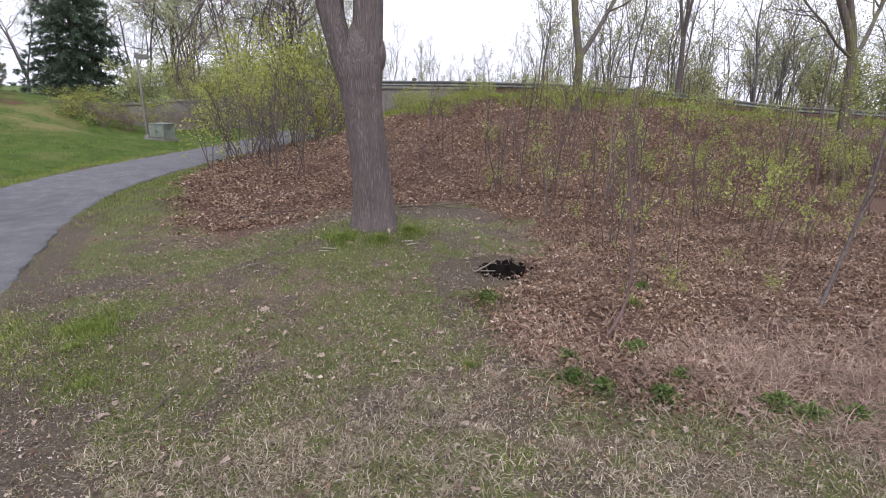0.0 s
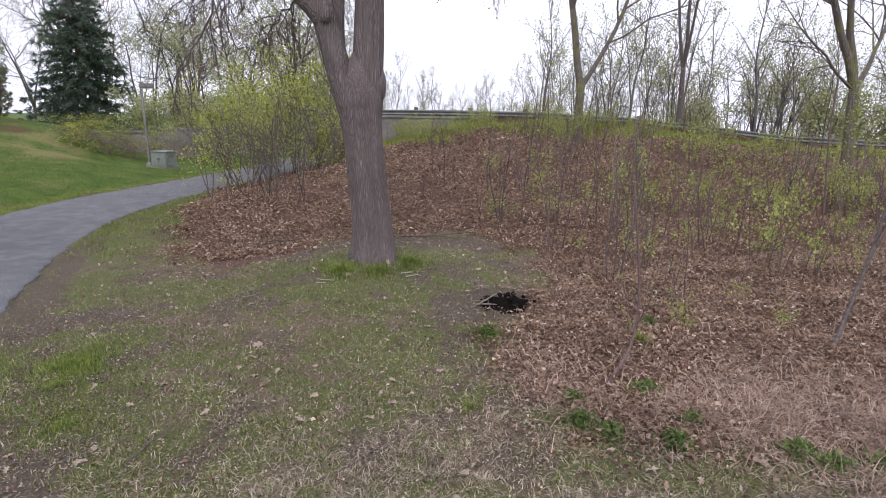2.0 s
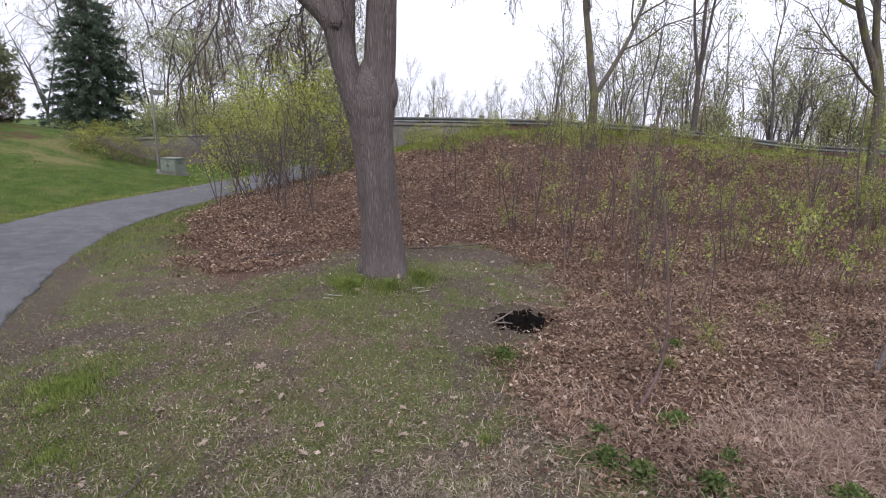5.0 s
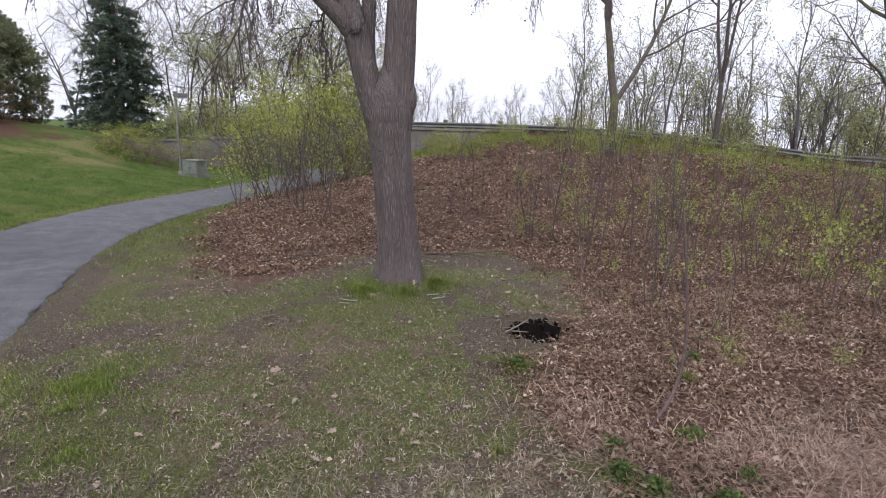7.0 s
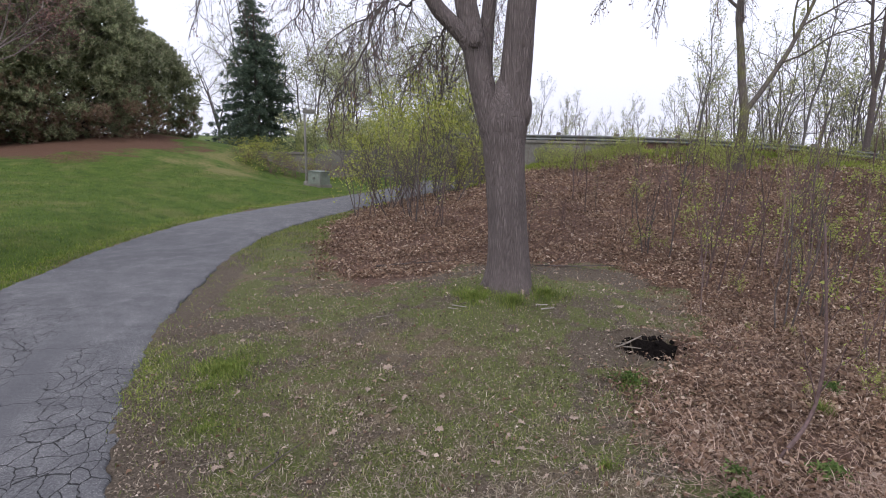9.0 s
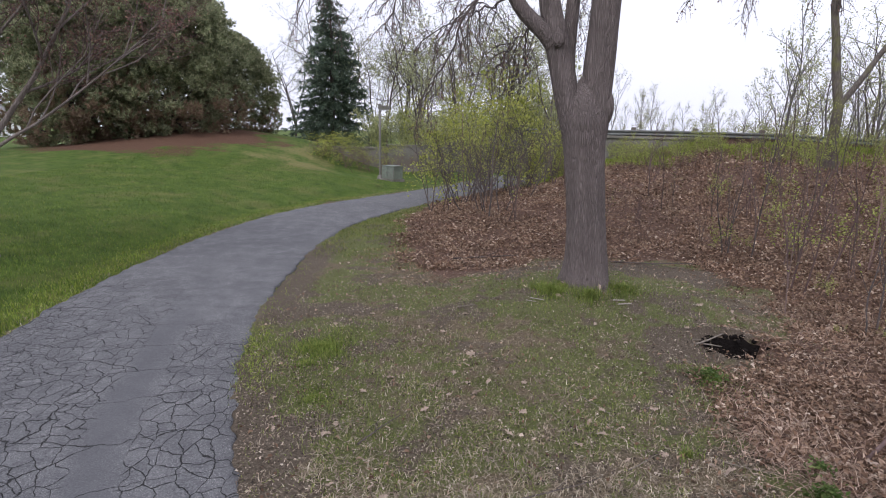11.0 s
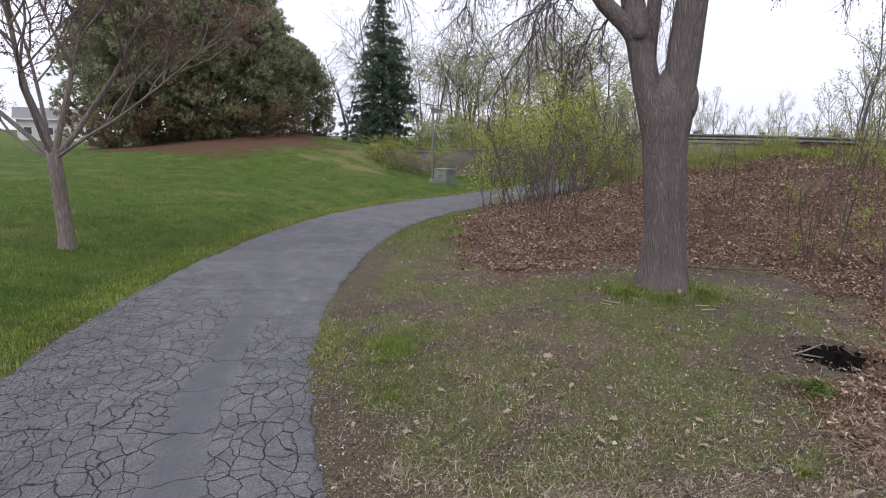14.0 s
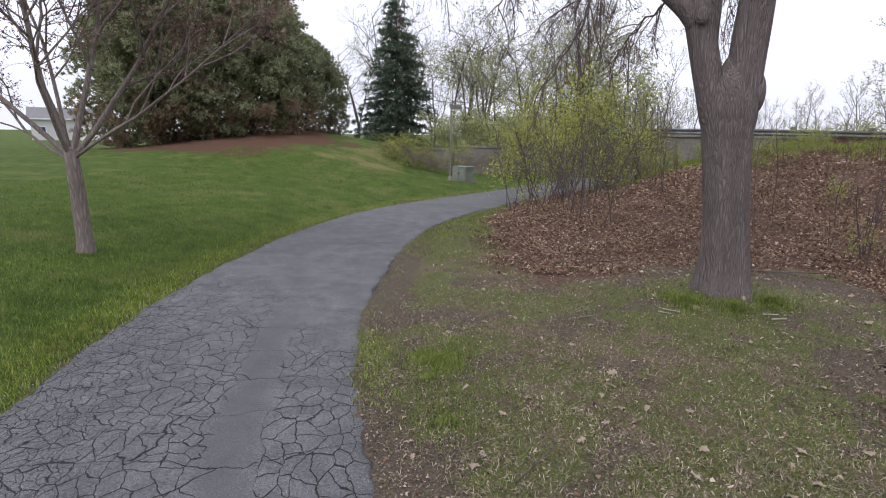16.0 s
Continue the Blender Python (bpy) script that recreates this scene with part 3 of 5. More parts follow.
dry_side = (0.5 + 0.3 * wave(fx, fy, 2.0)) * np.exp(-(((fx + 8.6) / 2.2) ** 2 + ((fy - 22.0) / 4.0) ** 2)) + 0.5 * np.exp(-((-fd - HALF - 0.25) / 0.25) ** 2)
colour_layer(ground.data, "zones_more", lawn_side, pine_bed, np.clip(dry_side, 0, 1) * lawn_side)

# ---- the asphalt path ----
line = spline(CENTRE, 40)
tan = np.gradient(line, axis=0)
tan /= np.linalg.norm(tan, axis=1, keepdims=True)
nor = np.stack([tan[:, 1], -tan[:, 0]], -1)
cross = np.array([-1.0, -1.0, -0.985, -0.92, -0.75, -0.5, -0.25, 0.0, 0.1, 0.19, 0.26, 0.34, 0.42, 0.5, 0.6, 0.75, 0.92, 0.985, 1.0, 1.0])
lift = np.array([-0.08, -0.005, 0.012, 0.018, 0.022, 0.028, 0.032, 0.034, 0.034, 0.033, 0.032, 0.031, 0.03, 0.028, 0.026, 0.022, 0.018, 0.012, -0.005, -0.08])
arc = np.arange(len(line)) * 0.09
ragged = HALF * (1 + 0.012 * np.sin(arc * 3.1) + 0.012 * np.sin(arc * 7.7 + 1) + 0.012 * np.sin(arc * 17.0))
pv = np.zeros((len(line), len(cross), 3))
pv[:, :, :2] = line[:, None] + nor[:, None] * (cross[None, :, None] * np.where(np.abs(cross) > 0.9, ragged[:, None], HALF)[:, :, None])
pv[:, :, 2] = lift[None, :] + 0.006 * wave(pv[:, :, 0], pv[:, :, 1], 1.3)
nl, nc = len(line), len(cross)
i, j = np.meshgrid(np.arange(nl - 1), np.arange(nc - 1), indexing="ij")
lane = Soup()
lane.add(pv.reshape(-1, 3), np.stack([i * nc + j, i * nc + j + 1, (i + 1) * nc + j + 1, (i + 1) * nc + j], -1).reshape(-1, 4))
path = tagged(part("path", lane, M_ASPHALT, smooth=True), "grey cracked asphalt footpath curving through grass", "path", kind="structure")
px, py = pv[:, :, 0].ravel(), pv[:, :, 1].ravel()
pd = off_path(px, py)
old = step(7.0, 3.8, py + 0.6 * wave(px, py, 1.6) + 0.9 * step(0.1, 0.5, pd))
band = np.exp(-((pd - 0.38 - 0.03 * wave(px, py, 0.8)) / 0.14) ** 4) * step(6.5, 4.5, py)
colour_layer(path.data, "wear", 0.02 + 0.5 * old - 0.15 * band, 0.02 + 0.55 * old * (1 - 0.3 * step(0.1, 0.35, pd)) - 0.6 * band, -0.2 + 0.5 * old * step(0.05, -0.5, pd) - 0.3 * band)
run = np.concatenate([[0], np.cumsum(np.hypot(*np.diff(line, axis=0).T))])
colour_layer(path.data, "lane", np.repeat(run, nc), pd, band)


# ---- growing things ----
def unit(v):
    return v / (np.linalg.norm(v) + 1e-9)


def limb(r, start, way, length, segs, wiggle, lift, droop=0.0):
    """A wandering line of points."""
    p, d = np.array(start, float), unit(np.array(way, float))
    pts = [p.copy()]
    for s in range(segs):
        d = unit(d + r.normal(0, wiggle, 3) + np.array([0, 0, lift - droop * s / segs]))
        p = p + d * length / segs
        pts.append(p.copy())
    return np.array(pts)


def grow(r, wood, twigs, tips, pts, radius, level, plan):
    """Children along a limb, level by level. plan: rows of count, angle, length share, radius share, wiggle, lift, droop."""
    if level >= len(plan):
        tips.append(pts)
        return
    count, angle, share, thick, wiggle, lift, droop = plan[level]
    whole = np.linalg.norm(np.diff(pts, axis=0), axis=1).sum()
    for c in range(count):
        f = 0.25 + 0.75 * (c + r.uniform(0.2, 1)) / count
        k = min(int(f * (len(pts) - 1)), len(pts) - 2)
        base = pts[k] + (pts[k + 1] - pts[k]) * (f * (len(pts) - 1) - k if f < 1 else 1)
        d = unit(pts[k + 1] - pts[k])
        side = unit(np.cross(d, r.normal(0, 1, 3)))
        way = d * math.cos(angle) + side * math.sin(angle)
        length = whole * share * r.uniform(0.6, 1.15) * (1.15 - 0.45 * f)
        rad = max(radius * thick * (1.1 - 0.5 * f), 0.003)
        q = limb(r, base, way, length, 6 if level == 0 else 4, wiggle, lift, droop)
        last = level >= len(plan) - 1
        (twigs if level >= 1 else wood).tube(q, np.linspace(rad, rad * (0.3 if last else 0.45), len(q)), 3 if level >= 1 else 6, cap=False)
        grow(r, wood, twigs, tips, q, rad, level + 1, plan)


def leaves_at(r, points, size, spread_by=0.03, aspect=0.6):
    """Small folded leaves at the given points."""
    n = len(points)
    a = r.normal(0, 1, (n, 3))
    a /= np.linalg.norm(a, axis=1, keepdims=True)
    b = np.cross(a, r.normal(0, 1, (n, 3)))
    b /= np.linalg.norm(b, axis=1, keepdims=True) + 1e-9
    c = np.cross(a, b)
    s = (size * r.uniform(0.6, 1.4, n))[:, None]
    o = points + r.normal(0, spread_by, (n, 3))
    v = np.stack([o, o + a * s * 0.5 + b * s * aspect * 0.5 + c * s * 0.12, o + a * s, o + a * s * 0.5 - b * s * aspect * 0.5 + c * s * 0.12], 1)
    f = np.arange(4 * n).reshape(n, 4)
    s = Soup()
    s.add(v.reshape(-1, 3), np.concatenate([f[:, [0, 1, 2]], f[:, [0, 2, 3]]]))
    return s


def along(r, tips, count):
    """Random points on the twigs."""
    out = []
    for q in tips:
        for _ in range(count):
            f = r.uniform(0.15, 1) * (len(q) - 1)
            k = min(int(f), len(q) - 2)
            out.append(q[k] + (q[k + 1] - q[k]) * (f - k))
    return np.array(out)


def place(x, y, sink=0.03, turn=0.0, size=1.0, tall=1.0):
    z = float(ground_z(np.array([x]), np.array([y]))[0])
    return Matrix.Translation((x, y, z - sink)) @ Matrix.Rotation(turn, 4, "Z") @ Matrix.Diagonal((size, size, size * tall, 1))


def put_copies(first, spots, sink=0.03):
    """The first thing at the first spot and copies of it at the others: x, y, turn in degrees, size, height share."""
    for k, (x, y, turn, size, tall) in enumerate(spots):
        m = place(x, y, sink, radians(turn), size, tall)
        if k == 0:
            first.matrix_basis = m
            root = first
        else:
            root = copy_thing(first, m)
            root.matrix_basis = m


# ---- the large forked shade tree ----
def shade_tree():
    r = np.random.default_rng(11)
    bx, by = 0.72, 6.6
    bz = float(ground_z(np.array([bx]), np.array([by]))[0]) - 0.05
    root = thing("shade_tree", "large grey-barked tree with a forked trunk, bare drooping twigs", "tree", Matrix.Translation((bx, by, bz)))

    def stem(points, radii, sides=28, flare=0.0, ridges=0.03):
        p = np.array(points, float)
        n = 40
        s = np.linspace(0, len(p) - 1, n)
        c = np.stack([np.interp(s, range(len(p)), p[:, k]) for k in range(3)], -1)
        for _ in range(3):
            c[1:-1] = (c[:-2] + 2 * c[1:-1] + c[2:]) / 4
        rad = np.interp(s, range(len(radii)), radii)
        so = Soup()
        so.tube(c, rad, sides)
        v = so.v[0].reshape(n, sides, 3)
        out = v - c[:, None]
        ang = np.linspace(0, 2 * math.pi, sides, endpoint=False)
        h = c[:, 2][:, None]
        bumpy = 1 + ridges * np.sin(ang * 7 + 1.3 * np.sin(h * 2.1)) + 0.6 * ridges * np.sin(ang * 13 + h * 3) + 0.7 * ridges * np.sin(ang * 2 + h * 4.3)
        bumpy = bumpy + flare * np.exp(-h / 0.16) * (0.6 + 0.5 * np.sin(ang * 5 + 0.8))
        so.v[0] = (c[:, None] + out * bumpy[..., None]).reshape(-1, 3)
        return so

    part("trunk", stem([(0.03, 0, 0), (0.03, 0, 0.3), (0.0, 0, 0.8), (-0.05, 0, 1.3), (-0.075, 0, 1.6), (-0.08, 0, 1.85), (-0.08, 0, 2.1), (-0.09, 0, 2.3)], [0.272, 0.24, 0.21, 0.208, 0.228, 0.235, 0.18, 0.06], flare=0.2), M_BARK, root, smooth=True)
    left = [(-0.10, 0.0, 1.35), (-0.20, 0, 1.75), (-0.29, 0, 2.1), (-0.37, 0.02, 2.45), (-0.46, 0.04, 2.8), (-0.57, 0.1, 3.3), (-0.76, 0.2, 4.2), (-1.0, 0.3, 5.9), (-1.25, 0.2, 8.2)]
    part("left_stem", stem(left, [0.10, 0.138, 0.136, 0.128, 0.12, 0.108, 0.095, 0.075, 0.03], 22), M_BARK, root, smooth=True)
    right = [(-0.02, 0.02, 1.35), (0.0, 0.0, 1.75), (0.02, 0.0, 2.15), (0.045, -0.02, 2.65), (0.06, -0.04, 3.2), (0.16, -0.05, 4.5), (0.5, -0.1, 6.4), (0.9, -0.1, 8.4)]
    part("right_stem", stem(right, [0.13, 0.175, 0.165, 0.152, 0.148, 0.135, 0.095, 0.03], 22), M_BARK, root, smooth=True)
    mid = [(-0.28, 0.08, 2.15), (-0.29, 0.15, 2.5), (-0.27, 0.2, 2.9), (-0.22, 0.28, 3.6), (0.0, 0.5, 5.0), (0.1, 0.9, 6.6)]
    part("middle_stem", stem(mid, [0.085, 0.08, 0.075, 0.07, 0.06, 0.02], 14), M_BARK, root, smooth=True)
    arm = [(-0.36, 0.01, 2.44), (-0.52, 0.0, 2.72), (-0.8, 0.02, 2.97), (-1.0, 0.04, 3.3), (-1.12, 0.1, 3.8), (-1.5, 0.3, 4.8), (-2.2, 0.5, 5.9)]
    part("left_limb", stem(arm, [0.08, 0.088, 0.08, 0.073, 0.065, 0.05, 0.015], 14), M_BARK, root, smooth=True)
    knob = bmesh.new()
    bmesh.ops.create_icosphere(knob, subdivisions=3, radius=1)
    bmesh.ops.transform(knob, matrix=Matrix.Translation((-0.42, -0.11, 2.66)) @ Matrix.Diagonal((0.065, 0.04, 0.085, 1)), verts=knob.verts)
    part("healed_knob", knob, M_BARK, root, "rounded healed branch scar", smooth=True)
    scar = bmesh.new()
    bmesh.ops.create_icosphere(scar, subdivisions=3, radius=1)
    bmesh.ops.transform(scar, matrix=Matrix.Translation((0.125, -0.01, 1.98)) @ Matrix.Diagonal((0.09, 0.12, 0.2, 1)), verts=scar.verts)
    part("bark_swelling", scar, M_BARK, root, smooth=True)
    # hanging branches with fine twigs
    hang = [
        ([(-0.93, 0.05, 3.28), (-1.1, -0.1, 3.26), (-1.3, -0.2, 3.05), (-1.45, -0.25, 2.7), (-1.65, -0.3, 2.3), (-1.9, -0.3, 1.9)], 0.02),
        ([(-1.1, 0.1, 3.9), (-1.5, 0.2, 4.0), (-1.9, 0.3, 3.75), (-2.2, 0.35, 3.3), (-2.4, 0.4, 2.8)], 0.022),
        ([(-0.85, 0.05, 3.15), (-1.1, 0.3, 3.1), (-1.4, 0.6, 3.05), (-1.55, 0.8, 2.6)], 0.016),
        ([(-0.48, 0.05, 2.95), (-0.75, 0.4, 2.85), (-0.98, 0.7, 2.6), (-1.2, 0.9, 2.35)], 0.014),
        ([(-1.15, 0.1, 4.05), (-1.9, 0.0, 4.5), (-2.7, 0.1, 4.3), (-3.1, 0.2, 3.7), (-3.25, 0.25, 3.2)], 0.022),
        ([(0.45, 0.0, 5.4), (1.0, 0.1, 5.2), (1.45, 0.2, 4.6), (1.62, 0.25, 3.9), (1.72, 0.3, 3.25)], 0.02),
        ([(0.6, 0.0, 6.0), (1.5, 0.4, 6.0), (2.2, 0.7, 5.2), (2.5, 0.9, 4.2), (2.62, 1.0, 3.5)], 0.02),
        ([(0.05, 0.4, 4.6), (-0.1, 0.9, 4.4), (-0.12, 1.1, 3.7), (-0.14, 1.2, 2.9)], 0.014),
        ([(-1.2, 0.15, 3.95), (-1.6, -0.2, 3.9), (-1.95, -0.4, 3.4), (-2.1, -0.45, 2.95)], 0.016),
        ([(-1.0, 0.1, 3.4), (-1.25, 0.45, 3.5), (-1.55, 0.7, 3.25), (-1.75, 0.8, 2.75)], 0.014),
        ([(0.25, -0.05, 4.8), (0.7, -0.1, 4.7), (0.98, -0.1, 4.0), (1.05, -0.1, 3.2)], 0.014),
        ([(-0.1, 0.4, 4.2), (0.05, 0.8, 3.9), (0.1, 1.0, 3.2), (0.12, 1.1, 2.6)], 0.012),
    ]
    for pts, rad in hang:
        pts = np.array(pts)
        s = np.linspace(0, len(pts) - 1, 18)
        c = np.stack([np.interp(s, range(len(pts)), pts[:, k]) for k in range(3)], -1)
        for _ in range(2):
            c[1:-1] = (c[:-2] + 2 * c[1:-1] + c[2:]) / 4
        c[1:] += r.normal(0, 0.018, (17, 3))
        main, twigs, tips = Soup(), Soup(), []
        main.tube(c, np.linspace(rad, rad * 0.25, len(c)), 6)
        grow(r, main, twigs, tips, c, rad, 0, [(16, 0.75, 0.34, 0.5, 0.17, -0.14, 0.3), (9, 0.7, 0.5, 0.55, 0.2, -0.1, 0.35)])
        b = part("hanging_branch", main, M_TWIG, root, smooth=True)
        if twigs.n:
            part("twig_growth", twigs, M_TWIG, b, kind="stuff")
        part("bud_cover", leaves_at(r, along(r, tips, 2), 0.022, 0.008, 0.7), M_REDBUD, b, kind="stuff")
    # upper crown, above the view
    for k in range(9):
        a = k * 2.4
        start = np.array(left[6] if k % 3 == 0 else right[5] if k % 3 == 1 else mid[4]) + [0, 0, 0.3 * (k // 3)]
        q = limb(r, start, (math.cos(a), math.sin(a), 0.8), 3.2, 10, 0.12, 0.02)
        main, twigs, tips = Soup(), Soup(), []
        main.tube(q, np.linspace(0.06, 0.012, len(q)), 6)
        grow(r, main, twigs, tips, q, 0.05, 0, [(6, 0.8, 0.45, 0.5, 0.15, 0.0, 0.2), (5, 0.7, 0.5, 0.5, 0.2, -0.05, 0.3)])
        b = part("upper_branch", main, M_TWIG, root, smooth=True)
        part("twig_growth", twigs, M_TWIG, b, kind="stuff")


shade_tree()


# ---- generic bare trees, one mesh set a kind ----
def bare_tree(name, label, seed, height, radius, fork, plan, bark_mat, twig_mat, leaf_mat=None, leaf_count=0, leaf_size=0.05, stems=None, first_way=None, group="", spread_by=0.06, shoots=0):
    r = np.random.default_rng(seed)
    root = thing(name, label, "tree", group=group)
    wood, twigs, tips = Soup(), Soup(), []
    trunk = limb(r, (0, 0, 0), first_way or (0, 0, 1), fork, 6, 0.03, 0.05)
    tr = Soup()
    rr = np.linspace(radius, radius * 0.78, len(trunk))
    rr[0] *= 1.25
    tr.tube(trunk, rr, 10)
    part("trunk", tr, bark_mat, root, smooth=True)
    for k, (dx, dy, dz, share, thick) in enumerate(stems or [(0.25, 0.1, 1, 1, 0.7), (-0.3, 0.1, 1, 0.9, 0.6), (0.05, -0.35, 1, 0.85, 0.55)]):
        q = limb(r, trunk[-1] - (trunk[-1] - trunk[-2]) * 0.5, (dx, dy, dz), (height - fork) * share, 9, 0.09, 0.05)
        rad = radius * thick
        wood.tube(q, np.linspace(rad, rad * 0.2, len(q)), 7)
        grow(r, wood, twigs, tips, q, rad, 0, plan)
    if shoots:
        f, a = r.uniform(0.45, 1.0, shoots), r.uniform(0, 2 * math.pi, shoots)
        core = np.stack([np.interp(f * (len(trunk) - 1), range(len(trunk)), trunk[:, k]) for k in range(3)], -1)
        ring = np.stack([np.cos(a), np.sin(a), 0 * a], -1) * (radius * r.uniform(0.8, 1.5, shoots))[:, None]
        part("trunk_growth", leaves_at(r, core + ring, 0.045, 0.02), leaf_mat, root, "yellow-green leaf shoots on the trunk", kind="stuff")
    part("branchwork", wood, bark_mat, root, smooth=True, kind="stuff")
    part("twig_growth", twigs, twig_mat, root, kind="stuff")
    if leaf_mat and leaf_count:
        part("foliage", leaves_at(r, along(r, tips, leaf_count), leaf_size, spread_by), leaf_mat, root, kind="stuff")
    return root


PLAN = [(9, 0.95, 0.5, 0.42, 0.17, 0.03, 0.0), (6, 0.85, 0.5, 0.5, 0.2, 0.02, 0.0), (4, 0.8, 0.5, 0.6, 0.22, 0.0, 0.05)]

# tree with a low fork standing at the wall
wall_tree = bare_tree("roadside_tree", "mossy bare tree with a low fork before the guard rail", 21, 9.0, 0.14, 1.75, [(10, 0.8, 0.42, 0.42, 0.13, 0.05, 0.0), (8, 0.8, 0.5, 0.5, 0.18, 0.0, 0.1), (5, 0.7, 0.5, 0.6, 0.18, 0.0, 0.1)], M_MOSSY, M_TWIG, M_BUD, 1, 0.035,
    stems=[(-0.06, 0.05, 1, 1, 0.8), (0.5, 0.1, 0.85, 0.85, 0.55)], shoots=260)
wall_tree.matrix_basis = place(7.75, 15.4, 0.05)
mossy_tree = bare_tree("mossy_tree", "yellow-green mossy tree with spreading bare limbs in brush", 22, 7.5, 0.11, 2.35, [(10, 0.8, 0.45, 0.42, 0.14, 0.05, 0.0), (8, 0.8, 0.5, 0.5, 0.18, 0.0, 0.1), (5, 0.7, 0.5, 0.6, 0.18, 0.0, 0.1)], M_MOSSY, M_TWIG, M_BUD, 1, 0.03,
    stems=[(-0.28, 0.1, 1, 1, 0.75), (0.03, 0.1, 1, 0.95, 0.7), (0.75, 0.15, 0.7, 0.7, 0.45), (-0.9, -0.1, 0.42, 0.5, 0.3)], shoots=420)
mossy_tree.matrix_basis = place(10.5, 9.2, 0.05)

# ornamental tree on the lawn
crab = bare_tree("ornamental_tree", "small ornamental tree with low fork, reddish buds on lawn", 33, 5.4, 0.105, 1.4, [(9, 0.7, 0.5, 0.5, 0.11, 0.03, 0.0), (10, 0.7, 0.5, 0.55, 0.16, 0.02, 0.0), (8, 0.7, 0.45, 0.7, 0.18, 0.0, 0.0)], M_CRAB, M_TWIG_RED, M_REDBUD, 5, 0.028,
    stems=[(-0.75, -0.1, 0.75, 0.8, 0.34), (-0.2, 0.1, 1, 1, 0.4), (0.2, 0.2, 1, 1.0, 0.4), (0.62, 0.2, 0.85, 1.05, 0.38), (0.1, -0.4, 0.9, 0.8, 0.28), (0.9, 0.1, 0.6, 0.8, 0.24), (-0.5, 0.4, 0.9, 0.9, 0.28), (-1.0, 0.1, 0.35, 0.6, 0.22)], spread_by=0.02)
crab.matrix_basis = place(-7.0, 6.7, 0.06)


# ---- evergreens ----
def needle_tufts(r, centres, ways, size, per=16, width=0.018):
    """Sprays of needles round shoot tips."""
    n = len(centres)
    c = np.repeat(centres, per, axis=0)
    w = np.repeat(ways, per, axis=0)
    d = w * 0.9 + r.normal(0, 0.55, (n * per, 3))
    d /= np.linalg.norm(d, axis=1, keepdims=True)
    side = np.cross(d, r.normal(0, 1, (n * per, 3)))
    side /= np.linalg.norm(side, axis=1, keepdims=True) + 1e-9
    s = np.repeat(size * r.uniform(0.7, 1.3, n), per)[:, None]
    o = c - w * s * 0.35 + r.normal(0, 0.1, (n * per, 3)) * s
    v = np.stack([o - side * width * s * 4, o + side * width * s * 4, o + d * s], 1)
    so = Soup()
    so.add(v.reshape(-1, 3), np.arange(3 * n * per).reshape(-1, 3))
    return so


def pine(name, label, seed, height, width, group, mat=None):
    r = np.random.default_rng(seed)
    root = thing(name, label, "tree", group=group)
    tr = Soup().tube(limb(r, (0, 0, 0), (0, 0, 1), height * 0.85, 8, 0.03, 0.05), np.linspace(0.17, 0.04, 9), 9)
    part("trunk", tr, M_TWIG, root, smooth=True)
    limbs = Soup()
    for k in range(34):
        a, h = k * 2.4, height * (0.06 + 0.75 * k / 34)
        limbs.tube(limb(r, (0, 0, h), (math.cos(a), math.sin(a), 0.25), width * 0.42 * (1.05 - 0.6 * k / 34), 5, 0.1, 0.05), np.linspace(0.05, 0.012, 6), 4, cap=False)
    part("limb_frame", limbs, M_TWIG, root, kind="stuff")
    n, per = 950, 15
    u, a = r.uniform(0, 1, n) ** 0.8, r.uniform(0, 2 * math.pi, n)
    depth = 1 - 0.4 * r.uniform(0, 1, n) ** 2.0
    prof = (np.clip((u + 0.05) / 0.2, 0, 1) ** 0.4) * np.clip(1 - ((u - 0.3) / 0.7).clip(0) ** 2.4, 0, 1) ** 0.62
    lump = 1 + 0.12 * np.sin(a * 3 + 5 * u) + 0.1 * r.normal(0, 1, n)
    rad = (width / 2 - 0.3) * prof * lump * depth
    c = np.stack([rad * np.cos(a), rad * np.sin(a), height * (0.0 + 0.97 * u)], -1)
    w = np.stack([np.cos(a) * 0.75, np.sin(a) * 0.75, 0.55 + 0.6 * u], -1)
    low = np.repeat((u < 0.45) & (r.uniform(0, 1, n) < 0.6 * step(0.46, 0.1, u)), per)
    c, w = np.repeat(c, per, axis=0), np.repeat(w, per, axis=0)
    off = r.normal(0, 1, (n * per, 3))
    off /= np.linalg.norm(off, axis=1, keepdims=True)
    c = c + off * r.uniform(0.2, 0.42, n * per)[:, None] * np.array([1, 1, 0.8])
    w = w * 0.7 + off * 0.8
    w /= np.linalg.norm(w, axis=1, keepdims=True)
    part("crown", needle_tufts(r, c[~low], w[~low], 0.16, 13, 0.034), mat or M_PINE, root, kind="stuff")
    part("lower_foliage", needle_tufts(r, c[low], w[low], 0.16, 13, 0.032), M_PINE_BROWN, root, "rusty brown lower needles", kind="stuff")
    return root


pine_a = pine("pine_tree", "dense dark green pine tree with rusty lower boughs", 41, 7.4, 6.4, "pines on the bank")
put_copies(pine_a, [(-14.7, 23.8, 0, 0.93, 1.04), (-16.8, 23.3, 80, 1.04, 1.12), (-18.4, 22.0, 200, 0.9, 1.12), (-14.2, 28.2, 140, 0.66, 1.05)], 0.25)


